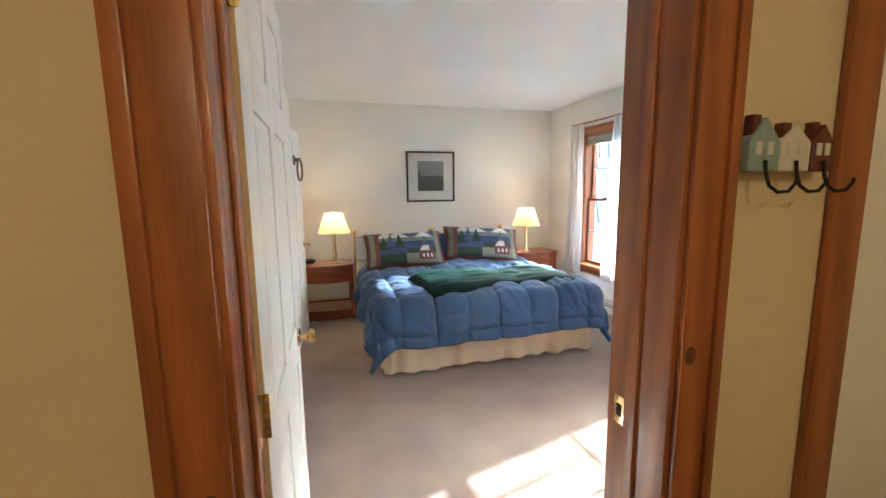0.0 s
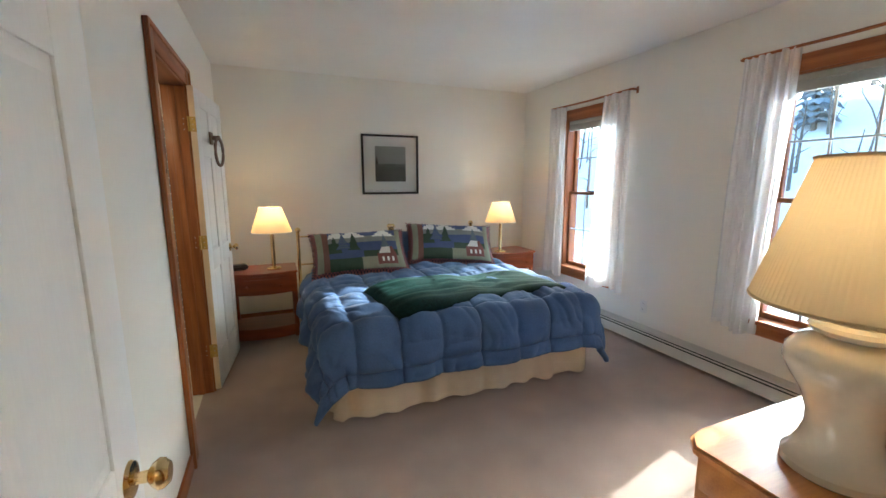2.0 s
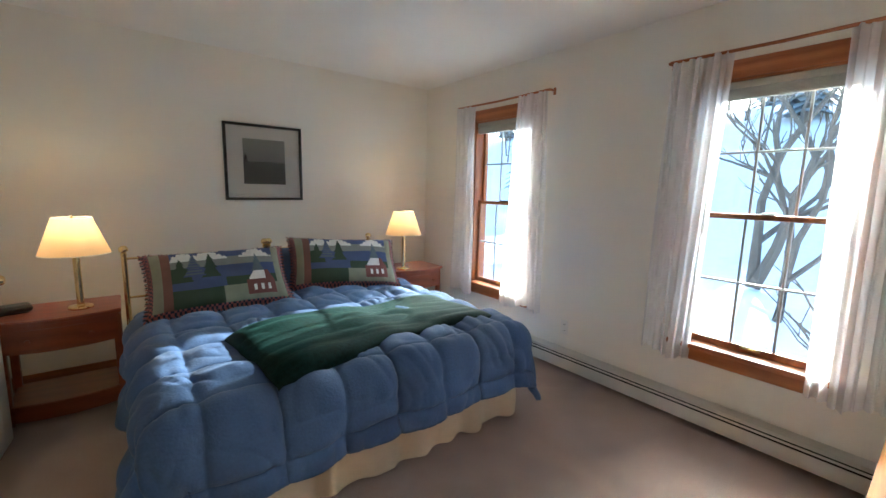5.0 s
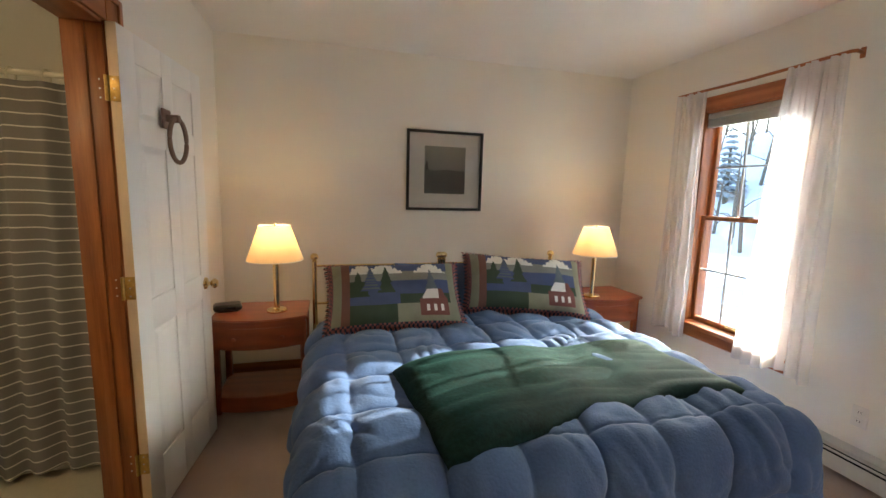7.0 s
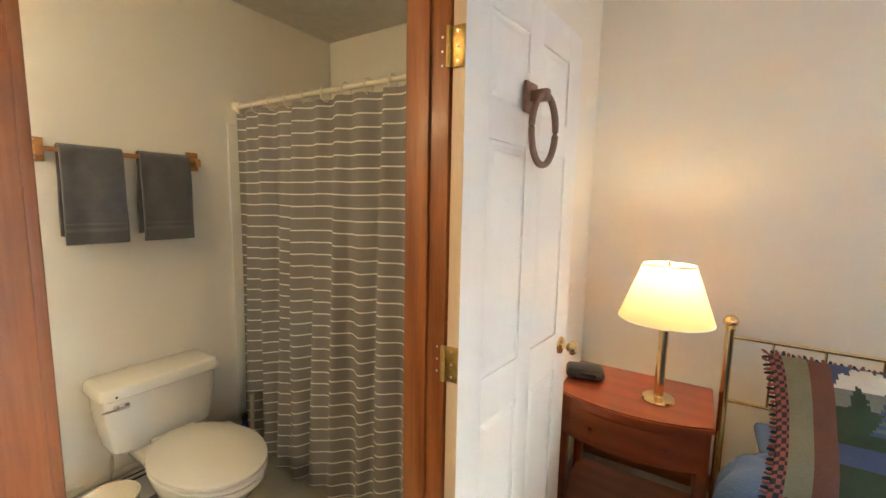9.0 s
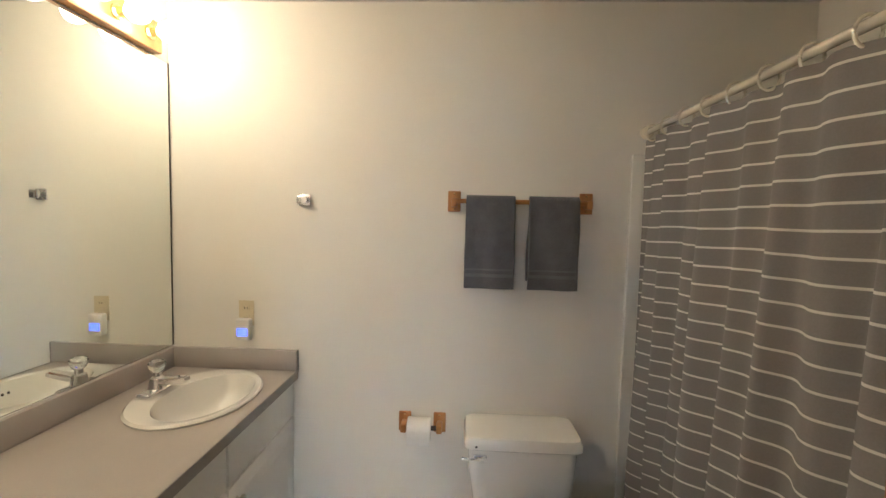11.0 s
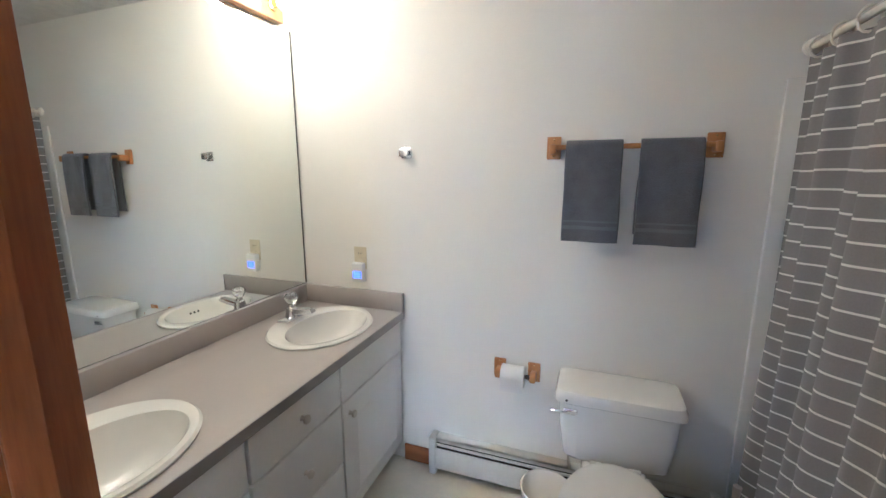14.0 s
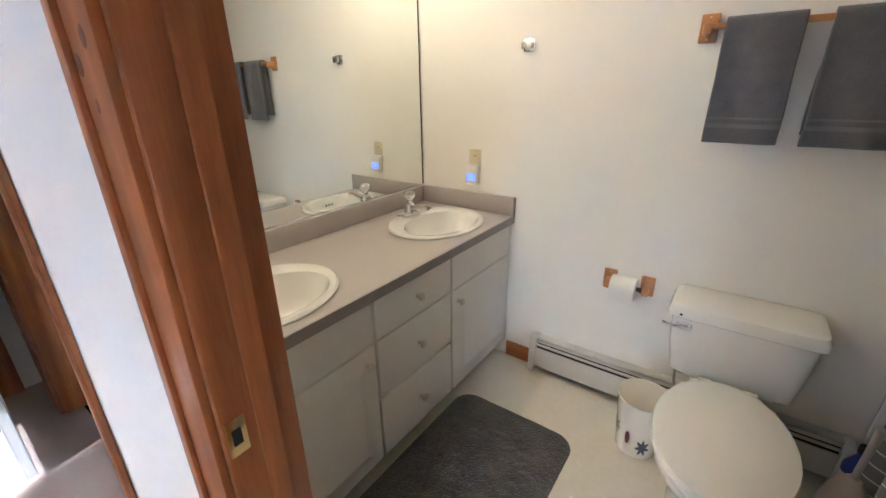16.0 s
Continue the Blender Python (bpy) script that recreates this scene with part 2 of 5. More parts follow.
def box(x0, y0, z0, x1, y1, z1, r=0.0, seg=2, bm=None):
    bm = bm or bmesh.new()
    t = bmesh.new()
    bmesh.ops.create_cube(t, size=1)
    bmesh.ops.scale(t, vec=(abs(x1 - x0), abs(y1 - y0), abs(z1 - z0)), verts=t.verts)
    bmesh.ops.translate(t, vec=((x0 + x1) / 2, (y0 + y1) / 2, (z0 + z1) / 2), verts=t.verts)
    if r:
        bmesh.ops.bevel(t, geom=t.edges[:], offset=r, segments=seg, affect="EDGES", profile=0.5)
    me = bpy.data.meshes.new("t")
    t.to_mesh(me)
    t.free()
    bm.from_mesh(me)
    bpy.data.meshes.remove(me)
    return bm


def lathe(profile, n=40, wob=0.0, waves=0, bm=None, m=None):
    """A turned form from (radius, height) pairs; wob, waves: pleats."""
    bm = bm or bmesh.new()
    rings = []
    made = []
    for r, z in profile:
        ring = []
        for i in range(n):
            a = 2 * math.pi * i / n
            k = r * (1 + wob * math.cos(waves * a)) if waves else r
            ring.append(bm.verts.new((k * math.cos(a), k * math.sin(a), z)))
        rings.append(ring)
        made += ring
    for a, b in zip(rings, rings[1:]):
        for i in range(n):
            bm.faces.new((a[i], a[(i + 1) % n], b[(i + 1) % n], b[i]))
    if profile[0][0] > 1e-4 and wob == 0:
        bm.faces.new(rings[0][::-1])
    if profile[-1][0] > 1e-4 and wob == 0:
        bm.faces.new(rings[-1])
    bmesh.ops.remove_doubles(bm, verts=made, dist=1e-5)
    if m is not None:
        bmesh.ops.transform(bm, matrix=m, verts=[v for v in made if v.is_valid])
    return bm


def shell(profile, n=48, wob=0.0, waves=0):
    """An open turned sheet (no caps)."""
    bm = bmesh.new()
    rings = [[bm.verts.new(((r * (1 + wob * math.cos(waves * 2 * math.pi * i / n))) * math.cos(2 * math.pi * i / n),
                            (r * (1 + wob * math.cos(waves * 2 * math.pi * i / n))) * math.sin(2 * math.pi * i / n), z)) for i in range(n)] for r, z in profile]
    for a, b in zip(rings, rings[1:]):
        for i in range(n):
            bm.faces.new((a[i], a[(i + 1) % n], b[(i + 1) % n], b[i]))
    return bm


def tube(points, r, n=10, bm=None, closed=False, taper=None):
    """A round bar along points."""
    bm = bm or bmesh.new()
    pts = [Vector(p) for p in points]
    rings = []
    for i, p in enumerate(pts):
        a = pts[i - 1] if (i > 0 or closed) else p
        b = pts[(i + 1) % len(pts)] if (i < len(pts) - 1 or closed) else p
        d = (b - a).normalized()
        side = d.cross(Vector((0, 0, 1)))
        if side.length < 0.05:
            side = d.cross(Vector((1, 0, 0)))
        side.normalize()
        up = side.cross(d)
        rr = r * (taper[i] if taper else 1)
        rings.append([bm.verts.new(p + rr * (math.cos(2 * math.pi * k / n) * side + math.sin(2 * math.pi * k / n) * up)) for k in range(n)])
    pairs = list(zip(rings, rings[1:])) + ([(rings[-1], rings[0])] if closed else [])
    for a, b in pairs:
        for k in range(n):
            bm.faces.new((a[k], a[(k + 1) % n], b[(k + 1) % n], b[k]))
    if not closed:
        bm.faces.new(rings[0][::-1])
        bm.faces.new(rings[-1])
    bmesh.ops.recalc_face_normals(bm, faces=bm.faces[:])
    return bm


def sheet(fn, nu, nv, thick=0.0):
    """A grid of fn(u, v) over the unit square; with thickness it becomes closed."""
    bm = bmesh.new()
    g = [[bm.verts.new(fn(i / nu, j / nv)) for j in range(nv + 1)] for i in range(nu + 1)]
    for i in range(nu):
        for j in range(nv):
            bm.faces.new((g[i][j], g[i + 1][j], g[i + 1][j + 1], g[i][j + 1]))
    if thick:
        bmesh.ops.recalc_face_normals(bm, faces=bm.faces[:])
        bmesh.ops.solidify(bm, geom=bm.faces[:], thickness=thick)
    return bm


def prism(outline, depth, m=None, r=0.0):
    """A flat outline (x, z) pushed back along y."""
    bm = bmesh.new()
    a = [bm.verts.new((x, 0, z)) for x, z in outline]
    b = [bm.verts.new((x, depth, z)) for x, z in outline]
    bm.faces.new(a)
    bm.faces.new(b[::-1])
    k = len(a)
    for i in range(k):
        bm.faces.new((a[i], b[i], b[(i + 1) % k], a[(i + 1) % k]))
    bmesh.ops.recalc_face_normals(bm, faces=bm.faces[:])
    if r:
        bmesh.ops.bevel(bm, geom=bm.edges[:], offset=r, segments=1, affect="EDGES")
    if m is not None:
        bmesh.ops.transform(bm, matrix=m, verts=bm.verts)
    return bm


def setting(name, bm, material, label, category, soft=False):
    return tagged(part(name, bm, material, soft=soft), label, category, kind="structure")


# ---------------------------------------------------------------- setting
X0, X1, Y0, Y1, ZC = -0.25, 3.22, 1.26, 5.75, 2.53
BX0, BX1, BY0, BY1, BZ = -1.89, -0.37, 2.60, 5.375, 2.465
HY = 1.09
DN, DS = 4.245, 3.486           # bathroom doorway
EL, ER = -0.085, 0.745          # entry doorway
CL0, CL1 = 1.66, 2.515         # closet doorway
DH = 2.04

setting("floor", box(X0 - 0.06, Y0 - 0.1, -0.1, X1 + 0.2, Y1 + 0.15, 0), CARPET, "beige-brown cut pile bedroom carpet", "carpet")
setting("floor_bathroom", box(BX0 - 0.15, BY0 - 0.15, -0.1, X0 - 0.05, BY1 + 0.15, -0.004), VINYL, "cream sheet vinyl bathroom floor", "floor")
setting("floor_hall", box(-1.4, -1.6, -0.1, 1.9, Y0 - 0.1, 0), HALLCARPET, "beige-brown hall carpet", "carpet")
setting("ceiling", box(X0 - 0.12, HY - 0.0, ZC, X1 + 0.2, Y1 + 0.15, ZC + 0.12), CEIL, "white painted bedroom ceiling", "ceiling")
setting("ceiling_bathroom", box(BX0 - 0.12, BY0 - 0.12, BZ, BX1, BY1 + 0.12, BZ + 0.12), BATHCEIL, "white stippled bathroom ceiling", "ceiling")
setting("ceiling_hall", box(-1.4, -1.6, 2.44, 1.9, HY - 0.001, 2.54), CEIL, "white hall ceiling", "ceiling")

# windows: rough openings 0.74 x 1.62
WIN = ((4.56, "a"), (2.535, "b"))
OW, OZ0, OZ1 = 0.37, 0.50, 2.10
bm = bmesh.new()
edges = [Y0 - 0.21, 2.535 - OW, 2.535 + OW, 4.56 - OW, 4.56 + OW, Y1 + 0.15]
for k in (0, 2, 4):
    box(X1, edges[k], 0, X1 + 0.18, edges[k + 1], ZC, bm=bm)
for k in (1, 3):
    box(X1, edges[k], 0, X1 + 0.18, edges[k + 1], OZ0, bm=bm)
    box(X1, edges[k], OZ1, X1 + 0.18, edges[k + 1], ZC, bm=bm)
setting("wall_east", bm, WALL, "off-white painted window wall", "wall")
setting("wall_north", box(X0 - 0.12, Y1, 0, X1, Y1 + 0.15, ZC), WALL, "off-white painted wall behind the bed", "wall")
bm = bmesh.new()
for a, b, z0 in ((HY + 0.081, CL0, 0), (CL1, DS, 0), (DN, Y1, 0), (CL0, CL1, DH), (DS, DN, DH)):
    box(BX1, a, z0, X0, b, ZC, bm=bm)
setting("wall_west", bm, WALL, "off-white painted wall with bathroom and closet doorways", "wall")
bm = bmesh.new()
for a, b, z0 in ((X0, EL, 0), (ER, X1, 0), (EL, ER, DH)):
    box(a, HY + 0.08, z0, b, Y0, ZC, bm=bm)
setting("wall_south", bm, WALL, "off-white painted entry wall", "wall")
bm = bmesh.new()
for a, b, z0 in ((-1.4, EL, 0), (ER, 1.9, 0), (EL, ER, DH)):
    box(a, HY, z0, b, HY + 0.08, ZC, bm=bm)
setting("wall_hall_north", bm, HALLWALL, "warm cream painted hall wall", "wall")
bm = box(-1.5, -1.7, 0, -1.4, HY, 2.54)
box(1.9, -1.7, 0, 2.0, HY, 2.54, bm=bm)
box(-1.4, -1.7, 0, 1.9, -1.6, 2.54, bm=bm)
setting("wall_hall", bm, HALLWALL, "warm cream painted hall walls", "wall")
setting("wall_bath_west", box(BX0 - 0.12, BY0 - 0.12, -0.1, BX0, BY1 + 0.12, BZ), WALL, "off-white painted bathroom wall", "wall")
setting("wall_bath_south", box(BX0, BY0 - 0.12, -0.1, BX1, BY0, BZ), WALL, "off-white painted bathroom wall behind the mirror", "wall")
setting("wall_bath_north", box(BX0, BY1, -0.1, BX1, BY1 + 0.12, BZ), WALL, "off-white painted wall over the bathtub", "wall")
# closet behind its doorway
bm = box(-1.05, 1.3, 0, -1.0, 2.478, 2.44)
box(-1.0, 1.3, 0, BX1 - 0.001, 1.35, 2.44, bm=bm)
box(-1.0, 2.43, 0, BX1 - 0.001, 2.478, 2.44, bm=bm)
box(-1.0, 1.35, 2.40, BX1 - 0.001, 2.43, 2.44, bm=bm)
box(-1.0, 1.35, -0.05, BX1 - 0.001, 2.43, 0, bm=bm)
setting("wall_closet", bm, WALL, "plain closet walls", "wall")


def casing_bar(x0, y0, z0, x1, y1, z1, axis, mt):
    """A moulded casing board: a flat with raised outer bead."""
    bm = box(x0, y0, z0, x1, y1, z1, 0.004)
    return bm


def doorway(name, label, axis, face, out, a, b, depth, wood_v, wood_h, w=0.095, knots=(), stop_at=0.55, back=True):
    """Jambs, stops, head and casings round an opening; axis: along which the wall runs."""
    top = thing(name, label, "door frame", kind="structure")

    def bx(u0, d0, z0, u1, d1, z1, r=0.003):
        d0, d1 = face + out * d0, face + out * d1
        if axis == "y":
            return box(d0, u0, z0, d1, u1, z1, r)
        return box(u0, d0, z0, u1, d1, z1, r)

    for u, s in ((a, 1), (b, -1)):
        part("jamb", bx(u, 0.004, 0, u + s * 0.02, -depth - 0.004, DH), wood_v, top)
        k = -depth * stop_at
        part("stop", bx(u + s * 0.02, k + 0.018, 0, u + s * 0.029, k - 0.018, DH - 0.02), wood_v, top)
        for d in (0, -depth) if back else (0,):
            sgn = 1 if d == 0 else -1
            part("casing", bx(u + s * 0.008, d + sgn * 0.002, 0, u - s * w, d + sgn * 0.018, DH + w), wood_v, top)
            part("casing_bead", bx(u - s * (w - 0.022), d + sgn * 0.016, 0, u - s * (w + 0.003), d + sgn * 0.027, DH + w), wood_v, top)
    part("head_jamb", bx(a + 0.02, 0.004, DH - 0.02, b - 0.02, -depth - 0.004, DH), wood_h, top)
    for d in (0, -depth) if back else (0,):
        sgn = 1 if d == 0 else -1
        part("head_casing", bx(a + 0.008, d + sgn * 0.002, DH - 0.008, b - 0.008, d + sgn * 0.0165, DH + w), wood_h, top)
        part("casing_bead", bx(a - w + 0.022, d + sgn * 0.016, DH + w - 0.022, b + w - 0.022, d + sgn * 0.0265, DH + w + 0.003), wood_h, top)
    return top


bath_frame = doorway("doorway_bathroom", "stained pine bathroom door frame with casings", "y", X0, 1, DS, DN, 0.12, WOOD, WOODY, back=False)
entry_frame = doorway("doorway_entry", "stained pine bedroom door frame with casings", "x", HY, -1, EL, ER, 0.17, WOOD, WOODX, w=0.085)
closet_frame = doorway("doorway_closet", "stained pine closet door frame", "y", X0, 1, CL0, CL1, 0.12, WOOD, WOODY, back=False)


def knot(parent, place, normal_axis, s=0.014):
    bm = bmesh.new()
    bmesh.ops.create_uvsphere(bm, u_segments=14, v_segments=8, radius=s)
    k = [1, 1, 1.4]
    k[normal_axis] = 0.10
    bmesh.ops.scale(bm, vec=k, verts=bm.verts)
    bmesh.ops.translate(bm, vec=place, verts=bm.verts)
    part("knot", bm, KNOT, parent)


for y, z, s in ((3.425, 1.46, 0.016), (3.462, 1.487, 0.015), (3.445, 1.415, 0.010), (3.41, 1.51, 0.007), (3.44, 0.72, 0.010)):
    knot(bath_frame, (X0 + 0.0185, y, z), 0, s * 0.6)
knot(entry_frame, (ER - 0.0205, 1.205, 1.56), 0, 0.007)
knot(entry_frame, (ER + 0.012, HY - 0.0185, 1.11), 1, 0.014)
knot(entry_frame, (EL - 0.022, HY - 0.0185, 1.00), 1, 0.009)

# strike plates
for par, b in ((entry_frame, box(ER - 0.0225, 1.205, 0.885, ER - 0.02, 1.240, 0.955, 0.0008)), (bath_frame, box(X0 - 0.032, DS + 0.02, 0.885, X0 + 0.001, DS + 0.0225, 0.955, 0.0008))):
    part("strike_plate", b, BRASS, par, "brass strike plate")
part("latch_hole", box(ER - 0.0235, 1.214, 0.905, ER - 0.021, 1.230, 0.935), SLOT, entry_frame)
part("latch_hole", box(X0 - 0.023, DS + 0.021, 0.905, X0 - 0.008, DS + 0.0235, 0.935), SLOT, bath_frame)

# baseboards and heaters
bm = box(X0, CL1 + 0.12, 0, X0 + 0.014, DS - 0.1, 0.085, 0.003)
setting("baseboard", bm, WOODY, "stained pine baseboard", "baseboard")
setting("baseboard_north", box(X0 + 0.0, Y1 - 0.014, 0, X1 - 0.001, Y1, 0.085, 0.003), WOODX, "stained pine baseboard behind the bed", "baseboard")
setting("baseboard_bath", box(BX0, 3.185, -0.004, BX0 + 0.014, 3.349, 0.085, 0.003), WOODY, "stained pine bathroom baseboard", "baseboard")


def heater(name, x, sgn, y0, y1, h=0.168, d=0.105):
    """A fin baseboard heater: back, hood, front cover, damper slots, ends."""
    top = thing(name, "off-white enamelled baseboard heater along the wall", "heater", (x, y0, 0))
    L = y1 - y0

    def bx(d0, a, z0, d1, b, z1, r=0.002):
        return box(sgn * d0, a, z0, sgn * d1, b, z1, r)
    part("back_panel", bx(0.001, 0, 0.012, 0.006, L, h), ENAMEL, top)
    part("hood", bx(0.006, 0.002, h - 0.008, d - 0.012, L - 0.002, h), ENAMEL, top)
    part("front_cover", bx(d - 0.006, 0.002, 0.035, d, L - 0.002, h - 0.05), ENAMEL, top)
    part("lip", bx(d - 0.022, 0.002, h - 0.022, d - 0.012, L - 0.002, h), ENAMEL, top)
    part("damper", bx(d - 0.02, 0.004, h - 0.043, d - 0.010, L - 0.004, h - 0.032), ENAMEL, top)
    part("element", bx(0.012, 0.01, 0.03, d - 0.024, L - 0.01, h - 0.03), SLOT, top)
    for a in (0, L - 0.03):
        part("end_cap", bx(0, a - 0.002, 0.0, d + 0.004, a + 0.032, h + 0.004, 0.004), ENAMEL, top)
    return top


heater("baseboard_heater", X1, -1, Y0 + 0.02, Y1 - 0.12)
heater("bathroom_heater", BX0, 1, 3.35, 4.62, 0.20, 0.07)


def outlet(name, place, face, label, mt=IVORY):
    top = thing(name, label, "outlet", place, face)
    part("plate", box(0, -0.035, -0.057, 0.005, 0.035, 0.057, 0.002), mt, top)
    for z in (0.024, -0.024):
        part("socket", box(0.004, -0.016, z - 0.014, 0.0075, 0.016, z + 0.014, 0.003), mt, top)
        for y in (-0.006, 0.006):
            part("slot", box(0.007, y - 0.0012, z - 0.004, 0.008, y + 0.0012, z + 0.005), SLOT, top)
    return top


outlet("wall_outlet", (X1, 3.765, 0.335), 180, "grey wall outlet above the heater", WHITEPL)
outlet("bathroom_outlet", (BX0, 2.952, 1.088), 0, "ivory wall outlet above the vanity")
nl = thing("night_light", "white plug-in night light glowing blue", "night light", (BX0 + 0.008, 2.952, 1.018))
part("housing", box(0, -0.033, -0.05, 0.035, 0.033, 0.05, 0.008), WHITEPL, nl)
part("lens", box(0.033, -0.024, -0.028, 0.037, 0.024, 0.008, 0.002), BLUELIGHT, nl, "glowing blue lens")


# ---------------------------------------------------------------- windows
def window(cy):
    top = thing("window_1", "double-hung stained wood window with white muntins", "window", (X1, cy, 0), kind="structure")
    for s in (-1, 1):
        part("side_jamb", box(0, s * OW, OZ0, 0.17, s * (OW - 0.022), OZ1, 0.002), WOOD, top)
        part("side_casing", box(-0.018, s * (OW - 0.012), OZ0 - 0.0, -0.001, s * (OW + 0.07), OZ1 + 0.09, 0.004), WOOD, top)
    part("head_jamb", box(0, -OW + 0.022, OZ1 - 0.022, 0.17, OW - 0.022, OZ1, 0.002), WOODY, top)
    part("head_casing", box(-0.0165, -OW + 0.012, OZ1 - 0.012, -0.001, OW - 0.012, OZ1 + 0.09, 0.004), WOODY, top)
    part("sill", box(-0.05, -OW - 0.10, OZ0 - 0.02, 0.17, OW + 0.10, OZ0 + 0.012, 0.005), WOODY, top)
    part("apron", box(-0.016, -OW - 0.07, OZ0 - 0.10, -0.001, OW + 0.07, OZ0 - 0.021, 0.003), WOODY, top)
    mid = 1.31
    for name, z0, z1, d in (("upper_sash", mid - 0.015, OZ1 - 0.022, 0.10), ("lower_sash", OZ0 + 0.012, mid + 0.02, 0.055)):
        w = OW - 0.022
        frame_bm = box(d, -w, z0, d + 0.035, -w + 0.03, z1, 0.003)
        box(d, w - 0.03, z0, d + 0.035, w, z1, 0.003, bm=frame_bm)
        box(d, -w + 0.03, z0, d + 0.035, w - 0.03, z0 + (0.04 if name == "lower_sash" else 0.03), 0.003, bm=frame_bm)
        box(d, -w + 0.03, z1 - 0.03, d + 0.035, w - 0.03, z1, 0.003, bm=frame_bm)
        sash = part(name, frame_bm, WOOD, top)
        gz0, gz1, gw = z0 + 0.03, z1 - 0.03, w - 0.03
        for k in (-1, 1):
            part("muntin", box(d + 0.010, k * gw / 3 - 0.007, gz0, d + 0.024, k * gw / 3 + 0.007, gz1, 0.002), MUNTIN, sash)
        part("muntin", box(d + 0.009, -gw, (gz0 + gz1) / 2 - 0.007, d + 0.025, gw, (gz0 + gz1) / 2 + 0.007, 0.002), MUNTIN, sash)
        pane = part("pane", box(d + 0.016, -gw, gz0, d + 0.018, gw, gz1), PANE, sash, soft=False)
        pane.visible_shadow = False
    part("sash_lock", box(0.035, -0.035, mid + 0.02, 0.085, 0.035, mid + 0.032, 0.005), IRON, top)
    part("sash_lift", box(0.045, -0.05, OZ0 + 0.03, 0.056, 0.05, OZ0 + 0.045, 0.003), OLDBRASS, top)
    blind = thing("raised_blind", "beige slatted blind drawn up at the window head", "blind", (X1, cy, 0))
    part("head_rail", box(0.012, -OW + 0.025, OZ1 - 0.065, 0.05, OW - 0.025, OZ1 - 0.025, 0.003), BLIND, blind)
    for k in range(8):
        part("slat", box(0.010, -OW + 0.03, OZ1 - 0.075 - k * 0.007, 0.05, OW - 0.03, OZ1 - 0.0715 - k * 0.007), BLIND, blind)
    return top


def voile(cy, s, gather, inner, seed):
    """A gathered sheer panel; s: side of the window, inner: where its inner edge hangs."""
    rnd = random.Random(seed)
    ph = [rnd.uniform(0, 6.3) for _ in range(6)]

    def fn(u, v):
        top_y = s * (0.545 - u * gather)
        bot_y = s * (0.575 - u * (0.575 - inner))
        z = 2.225 - v * (1.80 + 0.02 * math.sin(9 * u + ph[5]) + 0.03 * u)
        y = top_y * (1 - v) + bot_y * v
        amp = 0.014 + 0.014 * v
        x = -0.075 + amp * math.sin(u * 44 + ph[0] + 0.6 * math.sin(2.2 * v + ph[1])) + 0.010 * math.sin(u * 19 + ph[2] + v) + 0.006 * math.sin(7 * v + 12 * u + ph[3])
        return (min(x, -0.04), y + 0.006 * math.sin(u * 60 + ph[4]), z)
    top = thing("sheer_curtain", "sheer white voile curtain gathered on a wooden rod", "curtain", (X1, cy, 0), group="sheer curtains")
    part("panel", sheet(fn, 110, 40), SHEER, top)
    return top


for k, (cy, _) in enumerate(WIN):
    window(cy)
    rod = thing("curtain_rod", "thin brown wooden curtain rod with wall returns", "curtain rod", (X1, cy, 2.23))
    part("rod", tube([(-0.001, 0.56, 0), (-0.06, 0.565, 0), (-0.072, 0.55, 0), (-0.072, 0, -0.008), (-0.072, -0.55, 0), (-0.06, -0.565, 0), (-0.001, -0.56, 0)], 0.009), WOODY, rod)
    for s in (-1, 1):
        part("bracket", box(-0.008, s * 0.56 - 0.012, -0.03, 0, s * 0.56 + 0.012, 0.025, 0.003), WOODY, rod)
    voile(cy, 1, 0.24 if k == 0 else 0.32, 0.29, 3 + k)
    voile(cy, -1, 0.30, 0.10 if k == 0 else 0.27, 8 + k)


